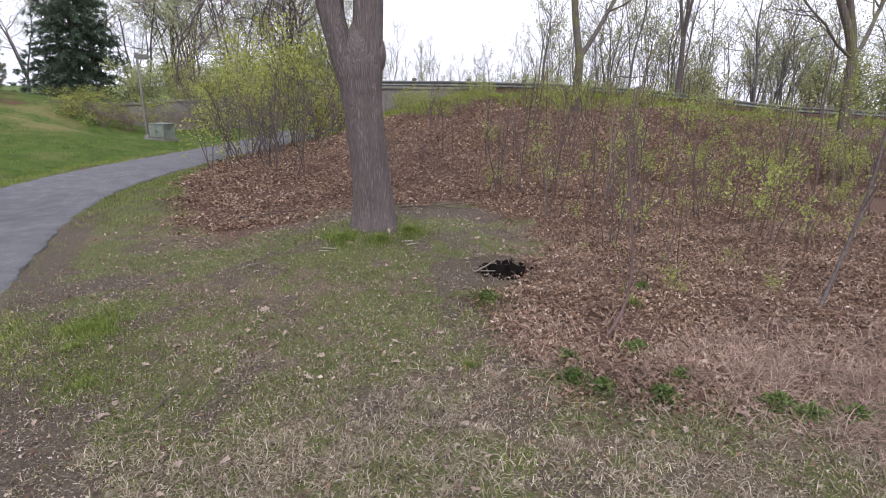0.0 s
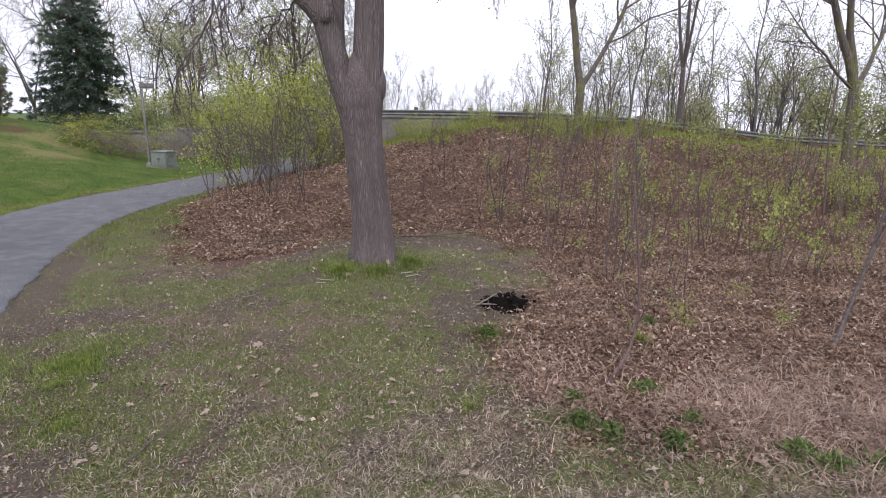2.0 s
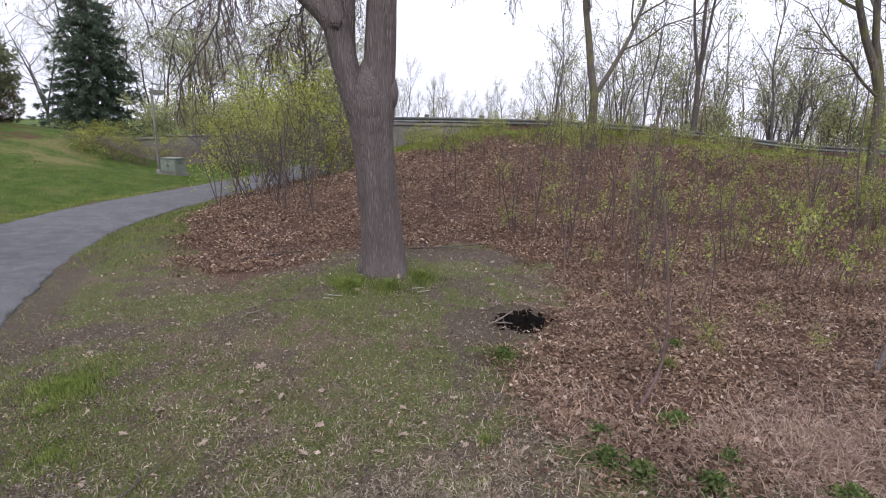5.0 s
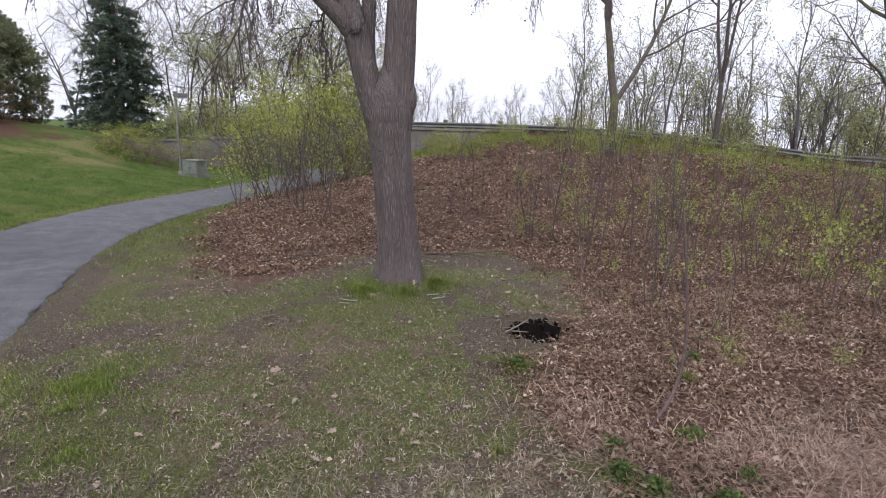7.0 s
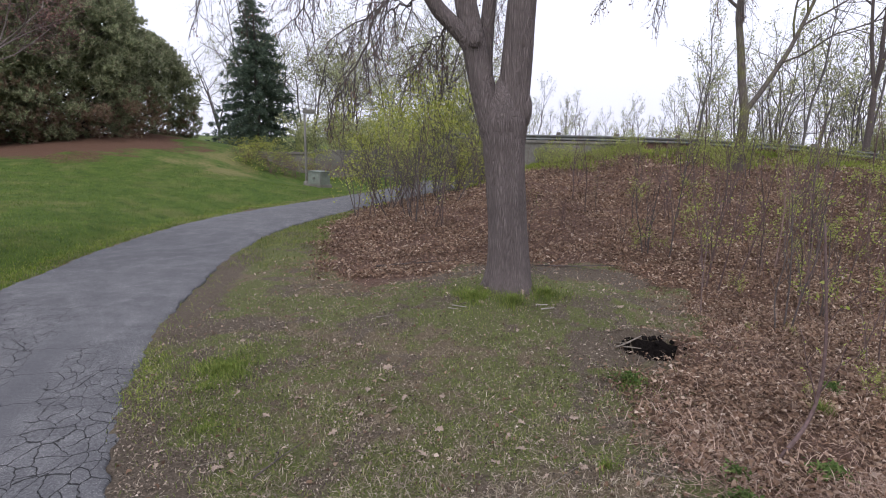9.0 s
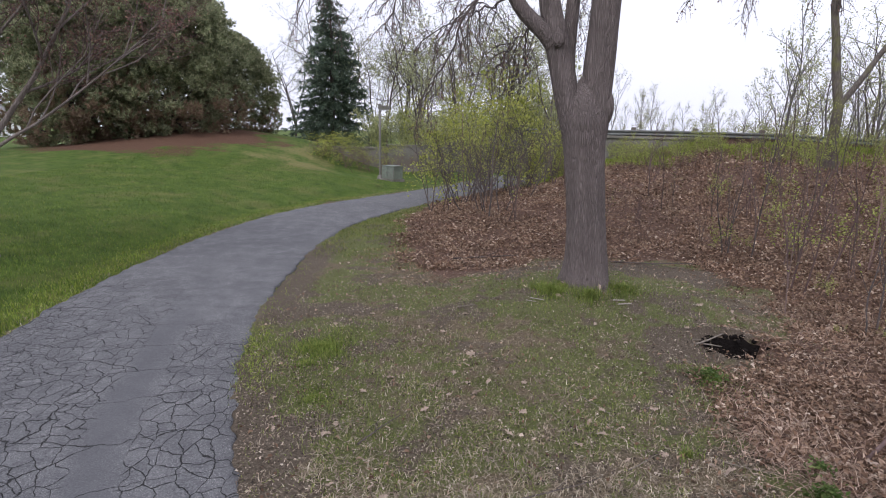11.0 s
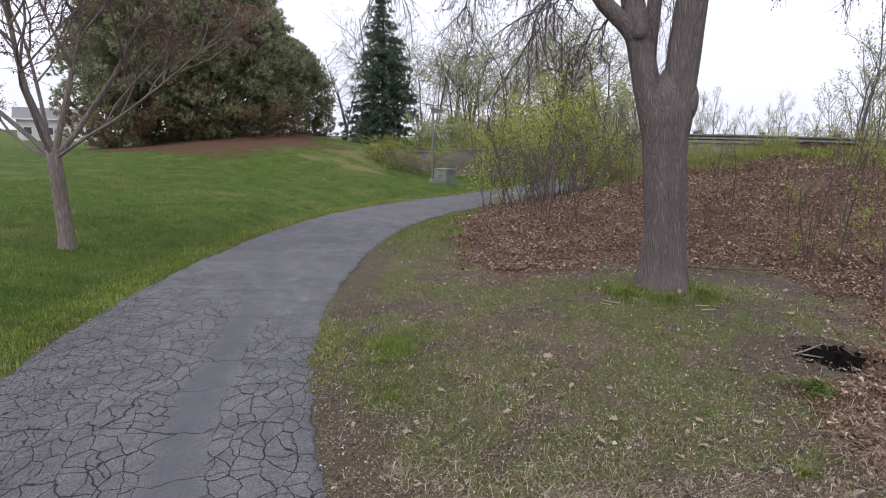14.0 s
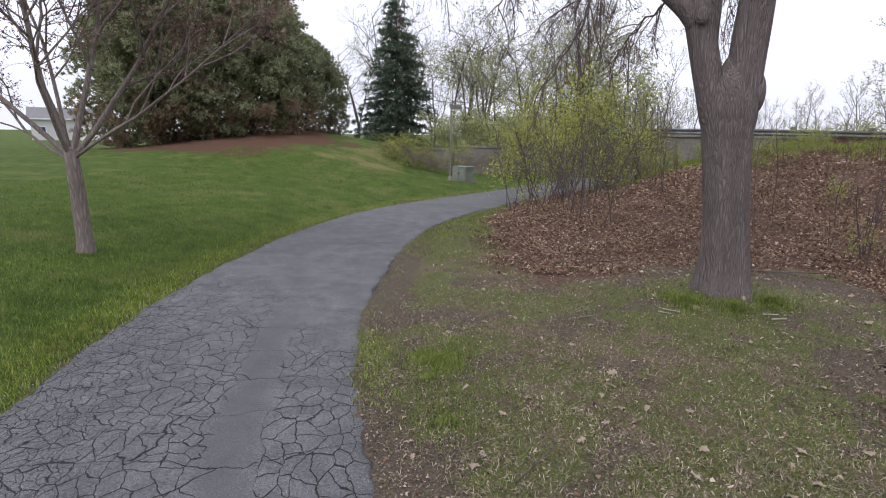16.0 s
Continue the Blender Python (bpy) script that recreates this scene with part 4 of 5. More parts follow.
def spruce():
    r = np.random.default_rng(51)
    H, R = 11.3, 3.4
    root = thing("spruce_tree", "tall blue-green spruce tree with drooping boughs", "tree", place(-12.5, 38.6, 0.3))
    part("trunk", Soup().tube([(0, 0, 0), (0, 0, H * 0.5), (0, 0, H * 0.97)], [0.2, 0.12, 0.02], 8), M_TWIG, root, smooth=True)
    cs, ws = [], []
    boughs = Soup()
    for k in range(34):
        u = k / 34
        h = H * (0.02 + 0.96 * u) + r.normal(0, 0.04)
        for b in range(12 if u < 0.7 else 8):
            a = r.uniform(0, 2 * math.pi)
            L = R * (1 - u) ** 0.85 * r.uniform(0.6, 1.12) + 0.12
            q = [np.array([math.cos(a) * L * s, math.sin(a) * L * s, h + 0.10 * L * s - 0.38 * L * s * s + 0.12 * L * s**4]) for s in np.linspace(0, 1, 6)]
            if b < 3:
                boughs.tube(q, np.linspace(0.03, 0.008, 6), 3, cap=False)
            for s in np.linspace(0.25, 1, max(3, int(L / 0.2))):
                p = np.array([math.cos(a) * L * s, math.sin(a) * L * s, h + 0.10 * L * s - 0.38 * L * s * s + 0.12 * L * s**4])
                cs.append(p + r.normal(0, 0.06, 3))
                ws.append(unit(np.array([math.cos(a + r.normal(0, 0.5)), math.sin(a + r.normal(0, 0.5)), -0.25])))
    part("bough_frame", boughs, M_TWIG, root, kind="stuff")
    part("crown", needle_tufts(r, np.array(cs), np.array(ws), 0.3, 16, 0.02), M_SPRUCE, root, kind="stuff")


spruce()


# ---- shrubs and saplings ----
def shrub(name, label, seed, height, stems, lean, leaf_mat, leaf_count, leaf_size, stem_mat, plan, radius=0.014, group="", category="shrub", spread_by=0.05):
    r = np.random.default_rng(seed)
    root = thing(name, label, category, group=group)
    tips_all, fine = [], Soup()
    for k in range(stems):
        a = r.uniform(0, 2 * math.pi)
        way = (math.cos(a) * lean * r.uniform(0.3, 1), math.sin(a) * lean * r.uniform(0.3, 1), 1)
        q = limb(r, (r.normal(0, 0.05 * stems), r.normal(0, 0.05 * stems), 0), way, height * r.uniform(0.7, 1.05), 9, 0.06, 0.03)
        tips = []
        part("stem", Soup().tube(q, np.linspace(radius, radius * 0.35, len(q)), 6), stem_mat, root, smooth=True)
        grow(r, fine, fine, tips, q, radius, 0, plan)
        tips.append(q[2:])
        tips_all += tips
    part("twig_growth", fine, stem_mat, root, kind="stuff")
    if leaf_count:
        part("foliage", leaves_at(r, along(r, tips_all, leaf_count), leaf_size, spread_by), leaf_mat, root, kind="stuff")
    return root


THIN = [(6, 0.5, 0.34, 0.5, 0.1, 0.06, 0.0), (2, 0.6, 0.45, 0.6, 0.1, 0.05, 0.0)]
LOOSE = [(8, 1.1, 0.5, 0.45, 0.15, -0.01, 0.1), (4, 0.9, 0.5, 0.55, 0.18, -0.02, 0.15)]
BUSHY = [(9, 0.7, 0.4, 0.5, 0.12, 0.05, 0.0), (5, 0.7, 0.5, 0.6, 0.15, 0.03, 0.0)]
rs = np.random.default_rng(61)

# honeysuckle thicket beside the path's bend
bush = shrub("honeysuckle_bush", "tall loose bush with fresh yellow-green leaves", 62, 2.9, 4, 0.7, M_BUSH, 17, 0.075, M_TWIG, LOOSE, 0.014, "bushes at the path bend", spread_by=0.12)
put_copies(bush, [(-1.45, 15.7, 0, 0.8, 1.05), (0.2, 17.8, 70, 0.7, 0.85), (-0.55, 16.8, 250, 1.05, 1.1), (0.7, 19.3, 300, 0.9, 0.95), (-0.3, 18.9, 30, 1.1, 1.15), (-3.1, 24.0, 100, 0.9, 0.9), (1.5, 18.9, 220, 0.8, 0.85), (-7.3, 24.3, 10, 0.8, 0.6), (-6.6, 24.7, 120, 0.7, 0.65), (-8.1, 24.4, 200, 0.7, 0.55)])
grey_bush = shrub("bare_thicket", "grey-brown twiggy shrub just breaking bud", 63, 2.4, 7, 0.6, M_BUD, 1, 0.035, M_TWIG, BUSHY, 0.016, "bushes at the path bend", spread_by=0.04)
put_copies(grey_bush, [(-1.4, 14.6, 0, 0.9, 1.0), (0.2, 16.0, 90, 1.0, 1.0), (-0.3, 14.2, 200, 0.8, 0.9), (1.6, 18.6, 300, 1.0, 1.0), (-0.6, 12.4, 40, 0.75, 0.9), (0.6, 17.2, 20, 0.8, 0.8), (-1.0, 15.8, 140, 0.8, 0.9), (-3.0, 23.6, 240, 0.8, 0.9)])

# thin saplings standing in the leaf litter
sap_label = "thin upright brown sapling with a few opening buds"
saps = [shrub("sapling", sap_label, 70 + k, 1.9, n, lean, M_BUD, c, 0.04, m, THIN, 0.013, "saplings on the leaf-covered slope", "sapling", 0.02) for k, (n, c, lean, m) in enumerate(((1, 1, 0.16, M_STEM_RED), (2, 0, 0.25, M_TWIG), (3, 1, 0.22, M_STEM_RED), (1, 2, 0.2, M_TWIG), (4, 0, 0.32, M_TWIG_RED), (2, 1, 0.4, M_RUSSET), (3, 2, 0.3, M_STEM_RED)))]
spots = [[] for _ in saps]
tries = 0
while sum(map(len, spots)) < 150 and tries < 6000:
    tries += 1
    x, y = rs.uniform(-1.8, 13), rs.uniform(5.0, 19.5)
    if in_litter(np.array([x]), np.array([y]))[0] < 0.25 or (x < 3.4 and y < 7.6):
        continue
    if x < 3.2 and rs.uniform() < 0.45 or y > float(wall_line(np.array(x))[0]) - 0.6:
        continue
    spots[rs.integers(0, len(saps))].append((x, y, rs.uniform(0, 360), rs.uniform(0.3, 1.15) * (0.5 if y > 15.5 else 0.75 if y < 8.5 else 1.0), rs.uniform(0.8, 1.2)))
for k in range(12):
    spots[k % len(saps)].append((rs.uniform(9.0, 10.6), rs.uniform(7.9, 8.9), rs.uniform(0, 360), rs.uniform(0.5, 0.85), 1.0))
for s, where in zip(saps, spots):
    put_copies(s, where)

# leafy young growth on the slope and along the rail
sprouts = [shrub("young_shrub", "low shrub with pale yellow-green new leaves on brown slope", 80 + k, 1.3, 2 + k, 0.4, M_BUD, 5, 0.055, M_STEM_RED, [(7, 0.8, 0.4, 0.5, 0.12, 0.03, 0.0), (3, 0.7, 0.5, 0.6, 0.15, 0.0, 0.0)], 0.009, "young shrubs on the slope", "shrub", 0.05) for k in range(3)]
spots = [[] for _ in sprouts]
tries = 0
while sum(map(len, spots)) < 165 and tries < 6000:
    tries += 1
    x = rs.uniform(0.8, 15)
    wy = float(wall_line(np.array(x))[0])
    y = wy - abs(rs.normal(0.5, 2.0)) - 0.4 if rs.uniform() < 0.8 else rs.uniform(8.5, 14)
    if y < 7.5 or (x < 4 and y < wy - 4):
        continue
    spots[rs.integers(0, 3)].append((x, y, rs.uniform(0, 360), (rs.uniform(0.25, 0.6) if y > wy - 3 else rs.uniform(0.45, 0.85)), rs.uniform(0.8, 1.1)))
for k in range(8):
    spots[k % 3].append((rs.uniform(8.6, 10.6), rs.uniform(7.8, 8.8), rs.uniform(0, 360), rs.uniform(0.5, 0.9), 1.0))
for k in range(34):
    x, y = rs.uniform(2.6, 9.5), rs.uniform(3.6, 9.5)
    if in_litter(np.array([x]), np.array([y]))[0] > 0.3:
        spots[rs.integers(0, 3)].append((x, y, rs.uniform(0, 360), rs.uniform(0.08, 0.22) if y < 6 else rs.uniform(0.2, 0.5), rs.uniform(0.8, 1.3)))
spots[1] += [(5.45, 5.75, 40, 0.75, 1.25), (5.9, 6.2, 160, 0.65, 1.2), (6.1, 5.3, 250, 0.45, 1.0)]
for s, where in zip(sprouts, spots):
    put_copies(s, where)

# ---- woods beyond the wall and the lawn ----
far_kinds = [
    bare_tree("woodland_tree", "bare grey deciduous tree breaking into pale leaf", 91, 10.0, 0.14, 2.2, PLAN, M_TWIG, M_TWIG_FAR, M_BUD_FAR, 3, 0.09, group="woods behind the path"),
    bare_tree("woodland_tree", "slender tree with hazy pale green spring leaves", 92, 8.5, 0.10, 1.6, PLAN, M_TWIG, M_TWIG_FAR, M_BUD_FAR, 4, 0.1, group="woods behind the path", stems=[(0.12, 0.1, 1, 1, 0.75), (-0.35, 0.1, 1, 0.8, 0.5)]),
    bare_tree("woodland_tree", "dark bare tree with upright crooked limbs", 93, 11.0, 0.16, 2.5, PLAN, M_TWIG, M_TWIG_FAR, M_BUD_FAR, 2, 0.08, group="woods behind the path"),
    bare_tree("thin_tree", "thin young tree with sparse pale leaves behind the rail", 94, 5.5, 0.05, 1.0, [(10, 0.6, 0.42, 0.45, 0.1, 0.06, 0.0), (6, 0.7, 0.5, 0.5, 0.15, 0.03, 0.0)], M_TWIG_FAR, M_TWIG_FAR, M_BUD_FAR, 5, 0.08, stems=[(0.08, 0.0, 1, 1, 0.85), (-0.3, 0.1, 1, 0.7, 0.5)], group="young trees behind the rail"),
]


def polar(degrees, far):
    return far * math.sin(radians(degrees)), far * math.cos(radians(degrees))


wood_spots = [[], [], [], []]
for k in range(24):
    x, y = polar(-14.5 + 18.5 * rs.uniform(), rs.uniform(31, 58))
    wood_spots[rs.choice([0, 1, 2, 1])].append((x, y, rs.uniform(0, 360), rs.uniform(0.75, 1.1), 1.0))
for d, far, s in ((-18.6, 47, 1.05), (-17.5, 52, 0.95), (-21.5, 50, 0.8), (-16.5, 44, 0.9)):
    wood_spots[0].append((*polar(d, far), d * 7, s, 1.0))
for k in range(12):
    x, y = polar(rs.uniform(27, 56), rs.uniform(26, 46))
    wood_spots[rs.choice([0, 1, 1])].append((x, y, rs.uniform(0, 360), rs.uniform(0.4, 0.72), 1.0))
wood_spots[2].append((*polar(35.8, 22.2), 20, 0.62, 1.5))
for k in range(125):
    d = rs.choice([rs.uniform(3, 22), rs.uniform(18, 58), rs.uniform(22, 58), rs.uniform(22, 58)])
    x, y = polar(d, rs.uniform(22, 34))
    if y < float(wall_line(np.array(x))[0]) + 1.2:
        continue
    wood_spots[3].append((x, y, rs.uniform(0, 360), rs.uniform(0.55, 1.05) * (0.62 if d < 22 else 1.05), 1.0))
for kind, where in zip(far_kinds, wood_spots):
    put_copies(kind, where, 0.15)


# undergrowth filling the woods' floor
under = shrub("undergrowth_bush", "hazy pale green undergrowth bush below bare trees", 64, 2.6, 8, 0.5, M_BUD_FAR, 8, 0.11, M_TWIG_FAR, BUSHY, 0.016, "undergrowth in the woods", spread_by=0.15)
where = [(*polar(rs.uniform(-13.5, 4), rs.uniform(29.5, 44)), rs.uniform(0, 360), rs.uniform(0.7, 1.4), rs.uniform(0.8, 1.1)) for k in range(44)]
where += [(*polar(rs.uniform(22, 60), rs.uniform(24, 34)), rs.uniform(0, 360), rs.uniform(0.6, 1.0), rs.uniform(0.8, 1.2)) for k in range(9)]
put_copies(under, where, 0.1)
russet = shrub("russet_shrub", "dense leafless russet-brown shrub before the wall", 65, 1.5, 12, 0.6, M_REDBUD, 1, 0.03, M_RUSSET, BUSHY, 0.012, "shrubs before the wall", spread_by=0.03)
put_copies(russet, [(-7.9, 24.0, 0, 0.7, 0.75), (-7.3, 24.2, 60, 0.7, 0.8), (-6.7, 24.5, 110, 0.75, 0.75), (-6.1, 24.6, 200, 0.7, 0.8), (-5.4, 24.9, 20, 0.7, 0.8), (-4.6, 25.3, 300, 0.8, 0.8), (-3.8, 25.6, 170, 0.9, 0.9), (-8.5, 24.6, 250, 0.6, 0.7)])


# ---- retaining walls and guard rail ----
def wall_run(name, label, pts, tops, base, thick, panel):
    """A straight-panelled concrete wall along a line: panels with recessed joints, and a coping."""
    root = tagged(new(name), label, "wall", kind="structure")
    pts = np.array(pts, float)
    seg = np.hypot(*np.diff(pts, axis=0).T)
    s = np.concatenate([[0], np.cumsum(seg)])
    n = max(1, int(s[-1] / panel))
    at = np.linspace(0, s[-1], n + 1)
    q = np.stack([np.interp(at, s, pts[:, 0]), np.interp(at, s, pts[:, 1])], -1)
    tz = np.interp(at, s, tops)
    for k in range(n):
        a, b = q[k], q[k + 1]
        L = math.hypot(*(b - a))
        m = Matrix.Translation((*((a + b) / 2), 0)) @ Matrix.Rotation(math.atan2(b[1] - a[1], b[0] - a[0]), 4, "Z")
        top = (tz[k] + tz[k + 1]) / 2
        bm = bevelled_box(L - 0.025, thick, top - base, 0.012, (0, 0, (top + base) / 2))
        bmesh.ops.transform(bm, matrix=m, verts=bm.verts)
        part("panel", bm, M_CONCRETE, root)
        cap = bevelled_box(L + 0.004, thick + 0.1, 0.09, 0.012, (0, 0, top + 0.047))
        bmesh.ops.transform(cap, matrix=m, verts=cap.verts)
        part("coping", cap, M_CONCRETE, root)
    return root


xs = np.linspace(0.75, 6.5, 5)
wy, wt = wall_line(xs)
wall_run("wall_east", "weathered grey concrete retaining wall below a road", np.stack([xs, wy], -1), wt - 0.18, -0.3, 0.22, 2.4)
wall_run("wall_corner", "grey concrete wing wall turning the corner", [(0.78, 20.75), (2.6, 30.0)], [1.75, 1.75], -0.3, 0.22, 2.4)
wall_run("wall_west", "grey concrete wall behind the lamp and bushes", [(-8.6, 26.5), (-3.5, 27.6), (3.5, 30.2)], [1.0, 1.25, 1.75], -0.3, 0.25, 2.4)


def guard_rail():
    root = thing("guard_rail", "long weathered steel guard rail on timber posts along road", "guard rail")
    x = np.linspace(-0.2, 24, 60)
    y, t = wall_line(np.maximum(x, 0.7))
    y = y + 0.3
    prof = [(-0.02, 0.0), (-0.05, 0.04), (-0.05, 0.09), (-0.005, 0.14), (-0.005, 0.17), (-0.05, 0.22), (-0.05, 0.27), (-0.02, 0.31), (-0.012, 0.31), (-0.04, 0.265), (-0.04, 0.225), (0.006, 0.175), (0.006, 0.135), (-0.04, 0.085), (-0.04, 0.045), (-0.012, 0.0)]
    v = np.array([[(xx, yy + a, tt - 0.09 + b * 0.62) for a, b in prof] for xx, yy, tt in zip(x, y, t)])
    n, m = v.shape[:2]
    i, j = np.meshgrid(np.arange(n - 1), np.arange(m), indexing="ij")
    k = (j + 1) % m
    so = Soup()
    so.add(v.reshape(-1, 3), np.stack([i * m + j, i * m + k, (i + 1) * m + k, (i + 1) * m + j], -1).reshape(-1, 4))
    part("beam", so, M_RAIL, root)
    for xx in np.arange(0.2, 23.5, 1.9):
        yy, tt = wall_line(np.array(max(xx, 0.7)))
        z0 = float(ground_z(np.array([xx]), np.array([float(yy) + 0.45]))[0])
        part("post", bevelled_box(0.14, 0.14, float(tt) + 0.2 - z0 + 0.5, 0.012, (xx, float(yy) + 0.42, (float(tt) + 0.2 + z0 - 0.5) / 2)), M_WOOD_POST, root)
    end = bevelled_box(0.55, 0.10, 0.22, 0.02, (-0.15, float(wall_line(np.array(0.7))[0]) + 0.3, 1.98))
    part("end_terminal", end, M_RAIL, root, "blunt dark end of the rail")


guard_rail()


# ---- lamp post and utility cabinet ----
def lamp_post():
    z = float(ground_z(np.array([-5.1]), np.array([20.75]))[0])
    root = thing("street_lamp", "slim pale grey post with a small box lamp", "street lamp", Matrix.Translation((-4.98, 20.75, z)))
    part("pole", Soup().tube([(0, 0, -0.1), (0, 0, 1.3), (0.0, 0, 2.62)], [0.045, 0.042, 0.038], 12), M_LAMP, root, smooth=True)
    part("base_collar", Soup().tube([(0, 0, 0), (0, 0, 0.12), (0, 0, 0.15)], [0.11, 0.10, 0.06], 14), M_LAMP, root, smooth=True)
    head = part("lamp_head", bevelled_box(0.42, 0.24, 0.14, 0.03, (0.16, 0, 2.60)), M_LAMP, root)
    part("lens", bevelled_box(0.32, 0.18, 0.03, 0.008, (0.16, 0, 2.518)), M_LENS, head)
    part("cap", bevelled_box(0.14, 0.14, 0.05, 0.015, (0.0, 0, 2.695)), M_LAMP, head)


def cabinet():
    z = float(ground_z(np.array([-4.45]), np.array([20.3]))[0])
    root = thing("utility_cabinet", "grey-green steel utility cabinet on a concrete pad", "utility cabinet", Matrix.Translation((-4.42, 20.3, z)) @ Matrix.Rotation(radians(-38), 4, "Z") @ Matrix.Scale(0.74, 4))
    part("pad", bevelled_box(1.05, 0.72, 0.16, 0.02, (0, 0, 0.04)), M_CONCRETE, root)
    body = part("body", bevelled_box(0.92, 0.56, 0.58, 0.015, (0, 0, 0.41)), M_CABINET, root)
    part("lid", bevelled_box(0.98, 0.62, 0.05, 0.02, (0, 0, 0.728)), M_CABINET, root)
    for s in (-1, 1):
        d = part("door", bevelled_box(0.43, 0.02, 0.50, 0.008, (0.225 * s, -0.294, 0.41)), M_CABINET, root)
        part("handle", bevelled_box(0.03, 0.03, 0.1, 0.008, (0.06 * s, -0.318, 0.42)), M_LAMP, d)
        part("hinge", Soup().tube([(0.44 * s, -0.30, 0.24), (0.44 * s, -0.30, 0.58)], [0.012, 0.012], 8), M_LAMP, d)
    for k in range(4):
        part("vent_slat", bevelled_box(0.02, 0.22, 0.018, 0.004, (0.468, 0.0, 0.52 + 0.04 * k)), M_CABINET, body)


lamp_post()
cabinet()


# ---- houses far beyond the lawn ----
def house(x, y, turn, w, d, wall, roof, name="house"):
    z = float(ground_z(np.array([x]), np.array([y]))[0])
    root = thing("house", "pale sided two-storey house with grey shingle roof", "house", Matrix.Translation((x, y, z)) @ Matrix.Rotation(radians(turn), 4, "Z"), "houses beyond the lawn")
    part("wall", bevelled_box(w, d, wall + 0.6, 0.02, (0, 0, wall / 2 - 0.3)), M_SIDING, root)
    bm = bmesh.new()
    o = 0.45
    v = [bm.verts.new(p) for p in ((-w / 2 - o, -d / 2 - o, wall), (w / 2 + o, -d / 2 - o, wall), (w / 2 + o, d / 2 + o, wall), (-w / 2 - o, d / 2 + o, wall), (-w / 2 - o, 0, wall + roof), (w / 2 + o, 0, wall + roof))]
    for f in ((0, 1, 5, 4), (2, 3, 4, 5), (0, 4, 3), (1, 2, 5), (3, 2, 1, 0)):
        bm.faces.new([v[k] for k in f])
    top = part("roof", bm, M_ROOF, root)
    part("fascia", bevelled_box(w + 0.9, 0.08, 0.22, 0.01, (0, -d / 2 - o - 0.05, wall)), M_WHITE, top)
    part("chimney", bevelled_box(0.7, 0.7, 1.8, 0.02, (w * 0.25, 0.3, wall + roof)), M_SIDING, top)
    for k in range(4):
        for h in (1.2, 3.5):
            if h + 0.8 > wall:
                continue
            cx = -w / 2 + w * (k + 0.5) / 4
            f = part("window", bevelled_box(1.2, 0.1, 1.3, 0.01, (cx, -d / 2 - 0.02, h + 0.3)), M_WHITE, root)
            part("pane", bevelled_box(0.98, 0.03, 1.08, 0.005, (cx, -d / 2 - 0.075, h + 0.3)), M_PANE, f)
    g = part("garage_door", bevelled_box(3.2, 0.08, 2.2, 0.01, (w * 0.22, -d / 2 - 0.09, 1.0)), M_WHITE, root)
    return root


for args in ((-82, 80.5, 46, 11.0, 8, 3.3, 1.9), (-112, 82, 42, 14, 9, 1.5, 1.3), (-130, 92, 48, 14, 9, 1.6, 1.2)):
    house(*args)


# ---- burrow, sticks, chips, single leaves ----
def burrow():
    r = np.random.default_rng(5)
    z = float(ground_z(np.array([HOLE[0]]), np.array([HOLE[1] - 0.45]))[0])
    root = thing("burrow", "dark open burrow in the turf with loose soil and sticks", "hole", Matrix.Translation((*HOLE, z)))
    n, m = 26, 8
    v, f = [], []
    for k in range(m):
        s = k / (m - 1)
        for a in np.linspace(0, 2 * math.pi, n, endpoint=False):
            w = 1 + 0.16 * math.sin(3 * a + 1) + 0.1 * math.sin(7 * a)
            v.append((0.235 * w * s * math.cos(a), 0.215 * w * s * math.sin(a), -0.36 * (1 - s**4) + 0.03 * s + r.normal(0, 0.012)))
    i, j = np.meshgrid(np.arange(m - 1), np.arange(n), indexing="ij")
    k = (j + 1) % n
    so = Soup()
    so.add(v, np.stack([i * n + j, (i + 1) * n + j, (i + 1) * n + k, i * n + k], -1).reshape(-1, 4))
    part("pit", so, M_SOIL, root, smooth=True)
    for k in range(26):
        a, q = r.uniform(0, 2 * math.pi), r.uniform(0.17, 0.34)
        clod = bmesh.new()
        bmesh.ops.create_icosphere(clod, subdivisions=1, radius=r.uniform(0.012, 0.035))
        for p in clod.verts:
            p.co *= r.uniform(0.7, 1.2)
        bmesh.ops.translate(clod, vec=(q * math.cos(a), q * math.sin(a) * 0.9, 0.035), verts=clod.verts)
        part("soil_clod", clod, M_SOIL, root)
    for p, q, rad in (((-0.38, -0.12, 0.05), (-0.05, 0.06, 0.12), 0.009), ((-0.30, 0.0, 0.04), (-0.12, -0.14, 0.07), 0.007), ((-0.45, 0.15, 0.05), (-0.2, 0.02, 0.06), 0.005)):
        part("stick", Soup().tube([p, (np.array(p) + q) / 2 + r.normal(0, 0.01, 3), q], [rad, rad, rad * 0.6], 6), M_STICK, root, smooth=True)


burrow()


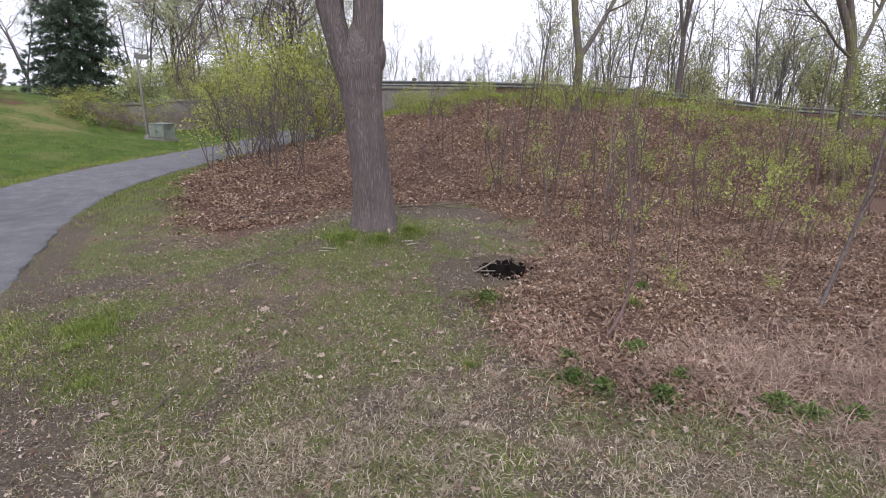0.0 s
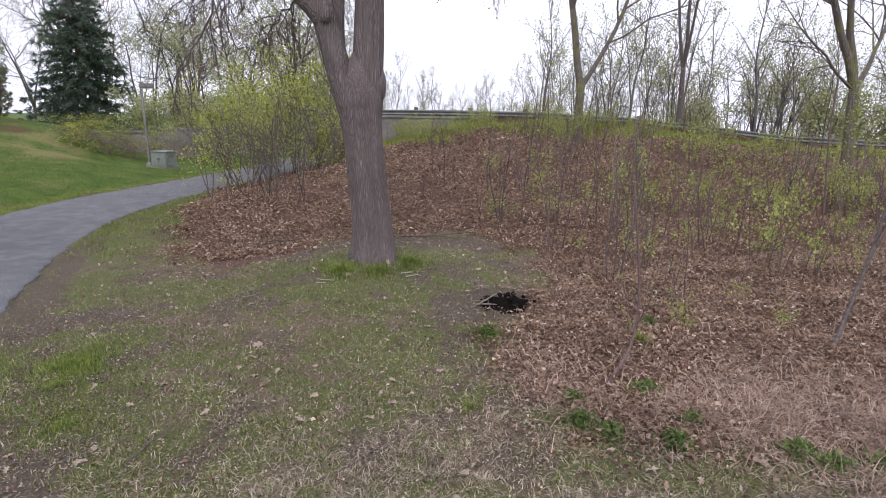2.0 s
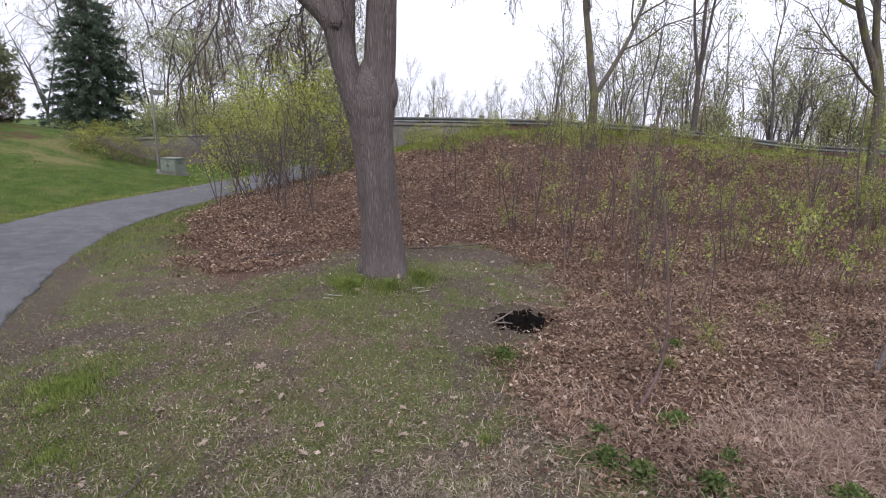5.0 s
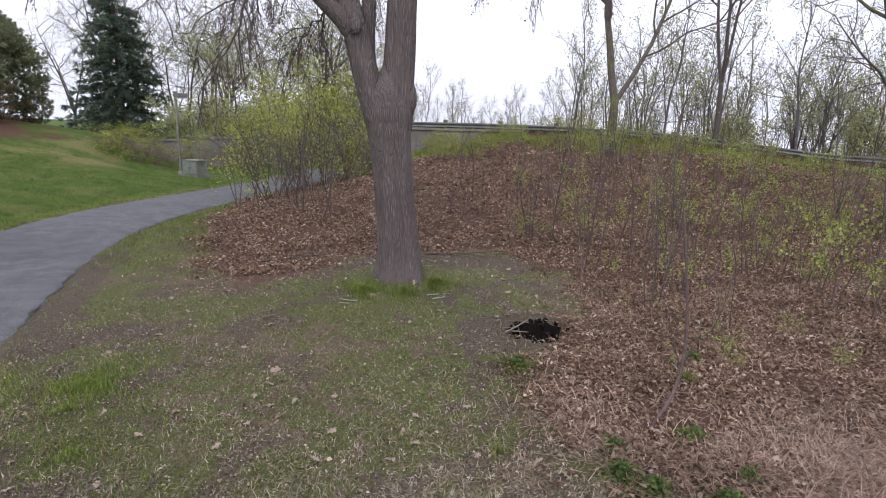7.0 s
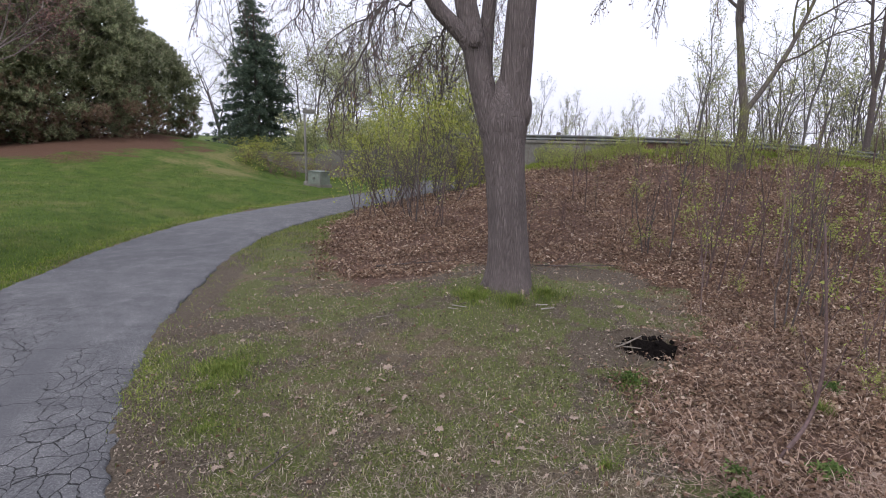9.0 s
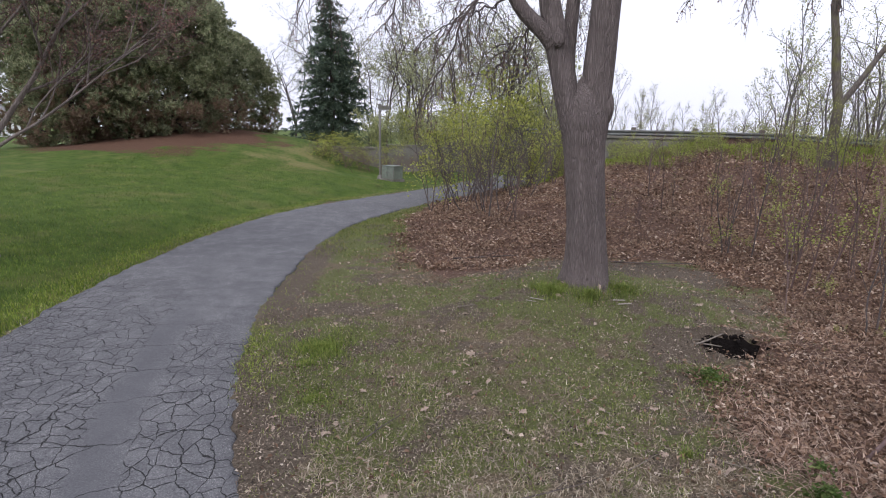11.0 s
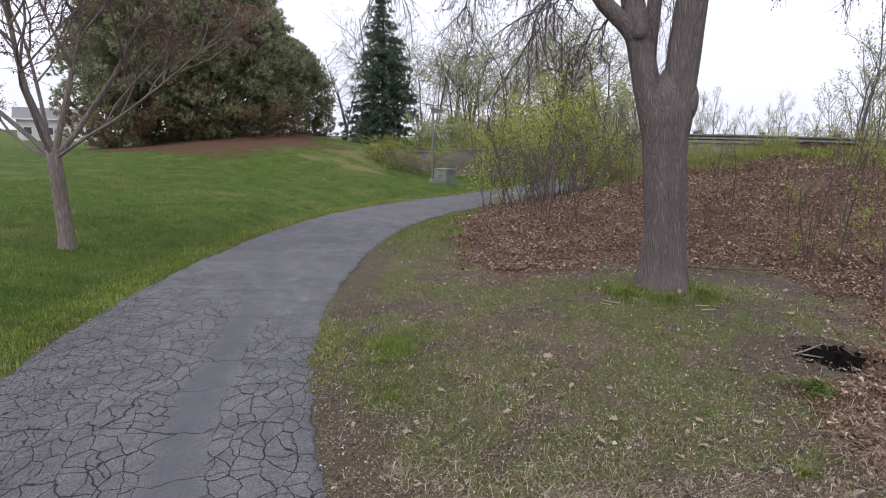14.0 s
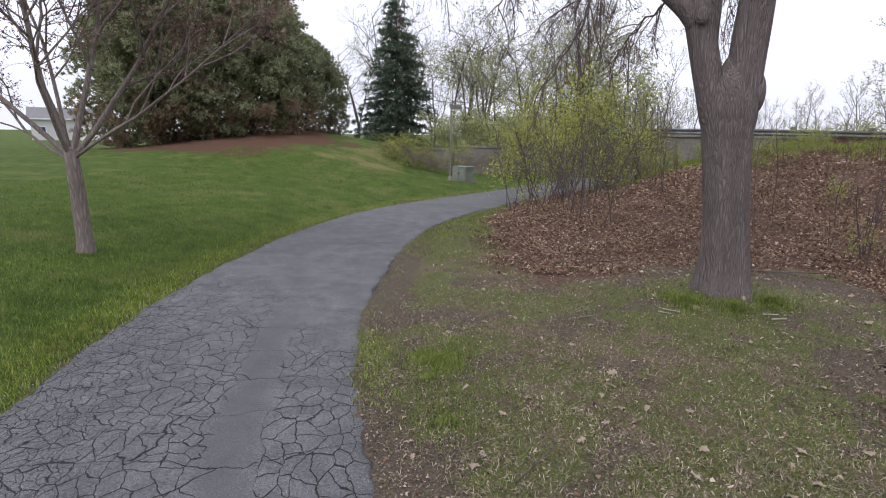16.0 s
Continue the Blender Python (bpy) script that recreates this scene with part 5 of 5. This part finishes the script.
def stick(x, y, turn, length, rad, mat, label, forks=1):
    r = np.random.default_rng(int(abs(x * 100 + y * 10)) + 3)
    z = float(ground_z(np.array([x]), np.array([y]))[0])
    root = thing("fallen_stick", label, "stick", Matrix.Translation((x, y, z + 0.012)) @ Matrix.Rotation(radians(turn), 4, "Z"), "fallen sticks")
    q = limb(r, (-length / 2, 0, rad), (1, 0, 0), length, 10, 0.05, 0)
    q[:, 2] = rad + np.abs(q[:, 2] - rad) * 0.3
    part("stem", Soup().tube(q, np.linspace(rad, rad * 0.4, len(q)), 6), mat, root, smooth=True)
    for k in range(forks):
        s = limb(r, q[4 + 2 * k], (0.8, (-1) ** k * 0.5, 0.05), length * 0.3, 5, 0.06, 0)
        part("side_twig", Soup().tube(s, np.linspace(rad * 0.5, rad * 0.2, len(s)), 5), mat, root)


for args in ((-0.91, 3.45, 62, 0.42, 0.006, M_TWIG, "thin dark fallen twig lying on turf", 1), (-1.22, 3.47, 30, 0.42, 0.003, M_STICK, "thin straw stalk lying on turf", 0), (0.22, 2.97, 25, 0.5, 0.004, M_TWIG, "thin dark fallen twig lying on turf", 1), (0.75, 3.35, 42, 0.4, 0.003, M_STICK, "thin pale twig lying on turf", 1), (1.05, 6.05, 10, 0.13, 0.008, M_CHIP, "short pale split stick below the tree", 0), (1.1, 5.98, 17, 0.15, 0.008, M_CHIP, "short pale split stick below the tree", 0),
             (0.2, 6.05, -20, 0.16, 0.007, M_CHIP, "short pale split stick below the tree", 0), (0.13, 6.0, -35, 0.12, 0.006, M_CHIP, "short pale split stick below the tree", 0), (1.55, 4.05, 40, 0.3, 0.006, M_STICK, "thin pale twig lying on turf", 0), (1.6, 8.35, 5, 1.7, 0.013, M_TWIG, "long dark fallen branch behind the tree", 2), (-0.4, 8.35, 18, 1.1, 0.014, M_TWIG, "dark fallen branch behind the tree", 1), (1.3, 3.35, -30, 0.35, 0.004, M_STICK, "thin pale twig lying on turf", 1), (0.55, 4.0, -55, 0.35, 0.004, M_STICK, "thin bent straw stalk lying on turf", 0), (-0.55, 5.9, 12, 0.2, 0.008, M_STICK, "short grey stick lying on turf", 0)):
    stick(*args)


# leaning and curved saplings in the leaf litter
def single_sapling(points, rad, mat, label):
    r = np.random.default_rng(int(abs(points[0][0]) * 100))
    x, y = points[0][:2]
    z = float(ground_z(np.array([x]), np.array([y]))[0]) - 0.03
    root = thing("leaning_sapling", label, "sapling", Matrix.Translation((x, y, z)))
    p = np.array([(a - x, b - y, c) for a, b, c in points])
    s = np.linspace(0, len(p) - 1, 14)
    c = np.stack([np.interp(s, range(len(p)), p[:, k]) for k in range(3)], -1)
    c[1:-1] = (c[:-2] + 2 * c[1:-1] + c[2:]) / 4
    wood, tips = Soup(), []
    part("stem", Soup().tube(c, np.linspace(rad, rad * 0.45, len(c)), 8), mat, root, smooth=True)
    grow(r, wood, wood, tips, c, rad, 0, [(5, 0.6, 0.25, 0.35, 0.1, 0.05, 0.0), (3, 0.6, 0.5, 0.5, 0.12, 0.03, 0.0)])
    part("twig_growth", wood, mat, root, kind="stuff")
    part("foliage", leaves_at(r, along(r, tips, 2), 0.03, 0.02), M_BUD, root)


single_sapling([(2.06, 3.58, 0), (2.28, 3.7, 0.13), (2.38, 3.74, 0.32), (2.4, 3.76, 0.65), (2.36, 3.78, 1.0), (2.3, 3.8, 1.45)], 0.014, M_TWIG_RED, "curved bare reddish sapling rising from leaf litter")
single_sapling([(4.15, 3.64, 0), (4.5, 3.85, 0.25), (4.76, 3.95, 0.7), (4.92, 4.0, 1.15), (5.0, 4.05, 1.9), (5.05, 4.1, 2.5)], 0.019, M_TWIG, "leaning grey young tree in leaf litter")
single_sapling([(6.4, 5.9, 0), (6.45, 5.95, 0.8), (6.5, 6.1, 1.6), (6.6, 6.2, 2.4)], 0.014, M_STEM_RED, "upright thin young tree in leaf litter")
single_sapling([(-2.25, 14.6, 0), (-2.3, 14.7, 0.7), (-2.55, 14.8, 1.35), (-2.9, 14.9, 1.6), (-3.3, 15.0, 1.55)], 0.011, M_TWIG, "arching grey young stem leaning over the path")
single_sapling([(-2.0, 13.3, 0), (-2.15, 13.4, 0.5), (-2.35, 13.6, 1.1), (-2.5, 13.8, 1.9)], 0.013, M_TWIG, "leaning grey young stem beside the path")
single_sapling([(-0.55, 11.6, 0), (-0.5, 11.6, 0.6), (-0.52, 11.7, 1.2), (-0.45, 11.8, 1.9)], 0.018, M_TWIG, "upright grey-brown young stem in leaf litter")
single_sapling([(2.85, 6.35, 0), (2.83, 6.36, 0.4), (2.86, 6.4, 0.9), (2.8, 6.45, 1.25)], 0.008, M_STEM_RED, "thin upright sapling beside the burrow")


def oak_leaf():
    """A lobed dry leaf, curled, with a midrib and stalk."""
    n = 44
    out = []
    for k in range(n):
        a = 2 * math.pi * k / n
        lobe = abs(((3.5 * a / math.pi + 0.25) % 1) * 2 - 1)
        out.append((0.5 + 0.5 * math.cos(a) * (0.8 + 0.2 * lobe) + 0.08 * lobe * abs(math.sin(a)), 0.36 * math.sin(a) * (0.38 + 0.62 * lobe**0.8)))
    so = Soup()
    v = [(0.5, 0, 0.0)] + [(x, y, 0.3 * abs(y) * (0.4 + 0.6 * x) + 0.05 * math.sin(9 * x + 4 * y) - 0.05 * math.cos(17 * y)) for x, y in out]
    so.add(v, [(0, 1 + k, 1 + (k + 1) % n) for k in range(n)])
    return so


leaf = thing("oak_leaf", "single pale tan dry oak leaf lying on turf", "leaf", group="single leaves on the turf")
part("blade", oak_leaf(), M_PALE_LEAF, leaf)
part("midrib", Soup().tube([(-0.18, 0, 0.0), (0.0, 0, 0.005), (0.5, 0, 0.012), (0.95, 0, 0.03)], [0.012, 0.012, 0.009, 0.004], 4), M_CHIP, leaf)
named = [(1.84, 3.06, 150, 0.16), (1.15, 3.25, 40, 0.09), (2.75, 2.75, 300, 0.09), (2.4, 2.45, 80, 0.12), (-0.36, 4.05, 20, 0.09), (-0.38, 4.8, 200, 0.09), (0.45, 3.25, 120, 0.06), (-0.42, 2.5, 70, 0.07), (2.5, 3.4, 10, 0.1), (2.95, 3.1, 230, 0.11), (-1.25, 3.3, 90, 0.06), (2.05, 3.55, 290, 0.08)]
for k in range(150):
    x, y = rs.uniform(-1.9, 2.6), rs.uniform(2.2, 7.8)
    if in_litter(np.array([x]), np.array([y]))[0] > 0 or off_path(np.array([x]), np.array([y]))[0] < HALF + 0.1:
        continue
    named.append((x, y, rs.uniform(0, 360), rs.uniform(0.035, 0.08)))
for k, (x, y, turn, size) in enumerate(named):
    z = float(ground_z(np.array([x]), np.array([y]))[0])
    m = Matrix.Translation((x, y, z + 0.022)) @ Matrix.Rotation(radians(turn), 4, "Z") @ Matrix.Rotation(rs.normal(0, 0.35), 4, "X") @ Matrix.Rotation(rs.normal(0, 0.3), 4, "Y") @ Matrix.Scale(size, 4)
    o = leaf if k == 0 else copy_thing(leaf, m)
    o.matrix_basis = m


# ---- loose cover: leaf litter, turf, lawn ----
def scatter(r, n, box, keep):
    x, y = r.uniform(box[0], box[2], n), r.uniform(box[1], box[3], n)
    k = r.uniform(0, 1, n) < keep(x, y)
    return x[k], y[k]


def litter_leaves(r, x, y, size, lift):
    n = len(x)
    z = ground_z(x, y) + r.uniform(0.0, lift, n)
    yaw, s = r.uniform(0, 2 * math.pi, n), size * r.uniform(0.55, 1.35, n)
    tilt, roll = r.normal(0, 0.36, n), r.normal(0, 0.4, n)
    a = np.stack([np.cos(yaw) * np.cos(tilt), np.sin(yaw) * np.cos(tilt), np.sin(tilt)], -1)
    b = np.stack([-np.sin(yaw) * np.cos(roll), np.cos(yaw) * np.cos(roll), np.sin(roll)], -1)
    c = np.cross(a, b)
    o = np.stack([x, y, z], -1)
    curl = r.uniform(-0.1, 0.55, n)[:, None]
    s = s[:, None]
    b = b * (r.uniform(0.25, 1.15, n) ** 1.2)[:, None]
    torn = r.normal(0, 0.09, (6, n, 2))
    rows = [(-0.5, 0, 0), (-0.12, 0.30, 1), (0.28, 0.22, 0.8), (0.5, 0, 0.2), (0.24, -0.24, 0.8), (-0.15, -0.3, 1)]
    v = np.stack([o + s * (a * (p + k[:, :1]) + b * (q + k[:, 1:]) + c * curl * w) for (p, q, w), k in zip(rows, torn)], 1)
    f = np.arange(6 * n).reshape(n, 6)
    so = Soup()
    so.add(v.reshape(-1, 3), np.concatenate([f[:, [0, 1, 5]], f[:, [1, 2, 4]], f[:, [1, 4, 5]], f[:, [2, 3, 4]]]))
    return so


def litter_keep(far):
    return lambda x, y: np.clip(step(-0.3, 0.35, in_litter(x, y) + 0.25 * wave(x, y, 0.8)), 0, 1) * (0.4 + 0.6 * step(-0.45, 0.25, wave(x, y, 1.5, 1) + 0.4 * wave(x, y, 0.4, 2))) * (y < wall_line(x)[0] - 0.2) * (np.hypot(x, y) < far)


rl = np.random.default_rng(101)
near = litter_leaves(rl, *scatter(rl, 350000, (1.0, 0.8, 12.0, 8.0), litter_keep(11)), 0.038, 0.045)
tagged(part("leaf_litter", near, M_LITTER), "deep dry brown fallen leaves on the ground", "leaf litter", kind="stuff")
mid = litter_leaves(rl, *scatter(rl, 220000, (-2.6, 7.5, 15.0, 14.0), litter_keep(18)), 0.048, 0.04)
tagged(part("leaf_litter", mid, M_LITTER), "dry brown fallen leaves covering the slope", "leaf litter", kind="stuff")
back = litter_leaves(rl, *scatter(rl, 100000, (-2.6, 13.5, 18.0, 20.5), litter_keep(26)), 0.065, 0.05)
tagged(part("leaf_litter", back, M_LITTER), "dry brown fallen leaves below the wall", "leaf litter", kind="stuff")
thin = litter_leaves(rl, *scatter(rl, 34000, (-2.6, 1.5, 3.4, 9.0), lambda x, y: (off_path(x, y) > HALF + 0.02) * (0.10 + 0.5 * step(-0.9, 0.1, in_litter(x, y)))), 0.032, 0.02)
tagged(part("scattered_litter", thin, M_LITTER), "sparse small brown leaves lying in turf", "leaf litter", kind="stuff")


def blades(r, x, y, length, width, lean, base=0.0):
    n = len(x)
    z = ground_z(x, y) - 0.004 + base
    yaw, L = r.uniform(0, 2 * math.pi, n), length * r.uniform(0.45, 1.4, n)
    out = lean * r.uniform(0.4, 1.2, n)
    d = np.stack([np.cos(yaw), np.sin(yaw), np.zeros(n)], -1)
    s = np.stack([-np.sin(yaw), np.cos(yaw), np.zeros(n)], -1) * (width * r.uniform(0.7, 1.3, n))[:, None]
    o = np.stack([x, y, z], -1)
    up = np.array([0, 0, 1.0])
    mid = o + d * (L * np.sin(out) * 0.45)[:, None] + up * (L * np.clip(np.cos(out), 0.06, 1) * 0.6)[:, None]
    tip = o + d * (L * np.sin(out * 1.15))[:, None] + up * (L * np.clip(np.cos(out * 1.15), 0.08, 1))[:, None]
    v = np.stack([o - s, o + s, mid + s * 0.8, mid - s * 0.8, tip], 1)
    f = np.arange(5 * n).reshape(n, 5)
    so = Soup()
    so.add(v.reshape(-1, 3), f[:, [0, 1, 2, 3]])
    so.f.append(f[:, [3, 2, 4]])
    return so


def turf_zone(x, y):
    return (off_path(x, y) > HALF + 0.03) * step(0.35, -0.25, in_litter(x, y) + 0.3 * wave(x, y, 0.7, 2)) * (1 - 0.85 * dirt_mask(x, y))


def fade(x, y, a, b):
    return 1 - step(a, b, np.hypot(x, y - 0.5)) * 0.85


rg = np.random.default_rng(103)
turf_box = (-3.6, 1.4, 7.5, 11.0)
straw = blades(rg, *scatter(rg, 420000, turf_box, lambda x, y: turf_zone(x, y) * fade(x, y, 3.5, 8) * (1.05 - 0.45 * green_mask(x, y)) * (1 - 0.45 * step(3.3, 5.0, y))), 0.05, 0.0019, 1.55)
tagged(part("dead_grass", straw, M_STRAW), "matted straw-coloured dead grass", "grass", kind="stuff")
mat = blades(rg, *scatter(rg, 115000, (-1.7, 1.4, 5.5, 3.9), lambda x, y: turf_zone(x, y) * step(3.8, 2.9, y) * (0.15 + 0.85 * step(-0.1, 0.5, wave(x, y, 0.55, 1) + 0.4 * wave(x, y, 0.2, 2)))), 0.055, 0.0024, 1.7, 0.004)
tagged(part("dead_grass", mat, M_STRAW), "pale flattened patches of dead grass", "grass", kind="stuff")
fresh = blades(rg, *scatter(rg, 420000, turf_box, lambda x, y: turf_zone(x, y) * fade(x, y, 3.5, 8) * 1.0 * step(0.15, 0.85, green_mask(x, y))), 0.033, 0.0022, 1.0)
crumbs = litter_leaves(rg, *scatter(rg, 170000, (-2.6, 1.4, 4.0, 8.8), lambda x, y: (off_path(x, y) > HALF + 0.0) * (in_litter(x, y) < 0.5) * fade(x, y, 3.5, 8) * (0.35 + 0.65 * step(-0.3, 0.5, wave(x, y, 0.4, 2) + 0.8 * dirt_mask(x, y)))), 0.017, 0.012)
tagged(part("turf_crumbs", crumbs, M_CRUMB), "crumbs of soil, bark and dead leaf in turf", "leaf litter", kind="stuff")
tagged(part("grass", fresh, M_GREEN), "short thin green grass", "grass", kind="stuff")
for tx, ty, tr, n, tall in ((-1.75, 4.75, 0.26, 5200, 0.055), (0.36, 6.28, 0.24, 2000, 0.075), (1.15, 6.35, 0.22, 1200, 0.075), (0.75, 6.1, 0.2, 900, 0.09), (1.5, 4.55, 0.16, 420, 0.07), (-1.5, 3.85, 0.4, 1800, 0.035), (-1.75, 4.4, 0.3, 1500, 0.035), (1.0, 3.45, 0.1, 160, 0.06), (2.72, 4.15, 0.05, 160, 0.12)):
    a = rg.uniform(0, 2 * math.pi, n)
    q = tr * np.abs(rg.normal(0, 0.62, n)) * (1 + 0.35 * np.sin(3 * a + tx) + 0.25 * np.sin(7 * a + ty))
    tuft = blades(rg, tx + q * np.cos(a), ty + q * np.sin(a), tall, 0.0021, 0.7)
    tagged(part("grass_tuft", tuft, M_TUFT), "dense clump of fresh green grass", "grass tuft", "green grass tufts", "stuff")
for wx, wy_, wr, n in ((1.62, 3.12, 0.1, 420), (1.74, 2.95, 0.1, 380), (2.05, 2.76, 0.1, 480), (2.66, 2.5, 0.13, 420), (2.74, 2.36, 0.09, 380), (3.0, 2.28, 0.12, 260), (2.28, 3.42, 0.13, 240), (1.7, 3.36, 0.08, 120), (2.3, 2.95, 0.09, 110), (1.48, 4.55, 0.14, 300), (3.05, 4.54, 0.1, 240)):
    a, q = rg.uniform(0, 2 * math.pi, n), wr * np.abs(rg.normal(0, 0.6, n))
    wx_, wyy = wx + q * np.cos(a), wy_ + q * np.sin(a)
    spot = np.stack([wx_, wyy, ground_z(wx_, wyy) + 0.02 + rg.uniform(0, 0.07, n) * np.exp(-((q / wr) ** 2))], -1)
    tagged(part("weed_clump", leaves_at(rg, spot, 0.032, 0.006, 0.45), M_WEED), "low leafy dark green weeds among dead grass", "weed", "green weeds at the litter edge", "stuff")
thatch = blades(rg, *scatter(rg, 300000, (1.0, 1.6, 8.0, 6.5), lambda x, y: np.maximum(np.exp(-((in_litter(x, y) - 0.25) / (0.3 + 0.4 * step(2.0, 3.2, x))) ** 2) * (0.3 + 0.7 * step(2.0, 3.0, x)) * np.clip(0.75 + 0.5 * wave(x, y, 0.6, 1), 0.15, 1) * (0.12 + 0.88 * step(4.6, 3.6, y)), 0.07 * (in_litter(x, y) > 0.3))), 0.13, 0.0018, 1.9, 0.035)
tagged(part("dry_thatch", thatch, M_THATCH), "tangled pinkish dry grass stems over leaves", "grass", kind="stuff")
lawn_box = (-13.0, 1.5, -3.2, 20.0)
lawn = blades(rg, *scatter(rg, 420000, lawn_box, lambda x, y: (off_path(x, y) < -HALF - 0.02) * (1 - 0.8 * step(5.5, 15, np.hypot(x, y)))), 0.05, 0.003, 0.7)
tagged(part("lawn_grass", lawn, M_LUSH), "mown green lawn grass", "grass", kind="stuff")
hem = blades(rg, *scatter(rg, 150000, (-7.0, 1.5, -3.2, 16.0), lambda x, y: np.exp(-((-off_path(x, y) - HALF - 0.18) / 0.34) ** 2) * (off_path(x, y) < -HALF + 0.03) * (1 - 0.7 * step(6, 13, np.hypot(x, y)))), 0.055, 0.003, 0.8)
tagged(part("lawn_edge_grass", hem, M_HEM), "yellow-green grass fringing the asphalt", "grass", kind="stuff")
left_fringe = blades(rg, *scatter(rg, 60000, (-6.6, 2.4, -3.2, 17.0), lambda x, y: np.exp(-((-off_path(x, y) - HALF - 0.05) / 0.09) ** 2) * (off_path(x, y) < -HALF + 0.05)), 0.05, 0.003, 1.3)
tagged(part("path_fringe_grass", left_fringe, M_STRAW), "pale straw grass along the lawn side of the asphalt", "grass", kind="stuff")
fringe = blades(rg, *scatter(rg, 42000, (-3.4, 3.6, -1.2, 8.0), lambda x, y: np.exp(-((off_path(x, y) - HALF - 0.1) / 0.14) ** 2) * (off_path(x, y) > HALF - 0.05) * step(3.7, 4.2, y) * (0.08 + 0.92 * step(5.4, 4.8, y))), 0.05, 0.0022, 1.2)
tagged(part("path_fringe_grass", fringe, M_HEM), "pale yellow-green grass fringing the asphalt", "grass", kind="stuff")
bank = blades(rg, *scatter(rg, 150000, (0.8, 13.5, 18.0, 20.6), lambda x, y: (y < wall_line(x)[0] - 0.15) * step(3.6, 0.6, wall_line(x)[0] - y + 0.9 * wave(x, y, 1.6, 1)) * (0.35 + 0.65 * step(-0.3, 0.4, wave(x, y, 0.7, 2)))), 0.17, 0.006, 0.75)
tagged(part("bank_grass", bank, M_HEM), "rough yellow-green spring growth below the guard rail", "grass", kind="stuff")
verge = blades(rg, *scatter(rg, 90000, (-4.5, 8.0, -1.0, 19.0), lambda x, y: (off_path(x, y) > HALF + 0.03) * (in_litter(x, y) < 0.1) * 0.7 * step(7.6, 11.0, y + 0.8 * wave(x, y, 1.2, 2)) * (0.4 + 0.6 * green_mask(x, y))), 0.06, 0.0035, 0.9)
tagged(part("verge_grass", verge, M_GREEN), "thin green grass beside the path", "grass", kind="stuff")
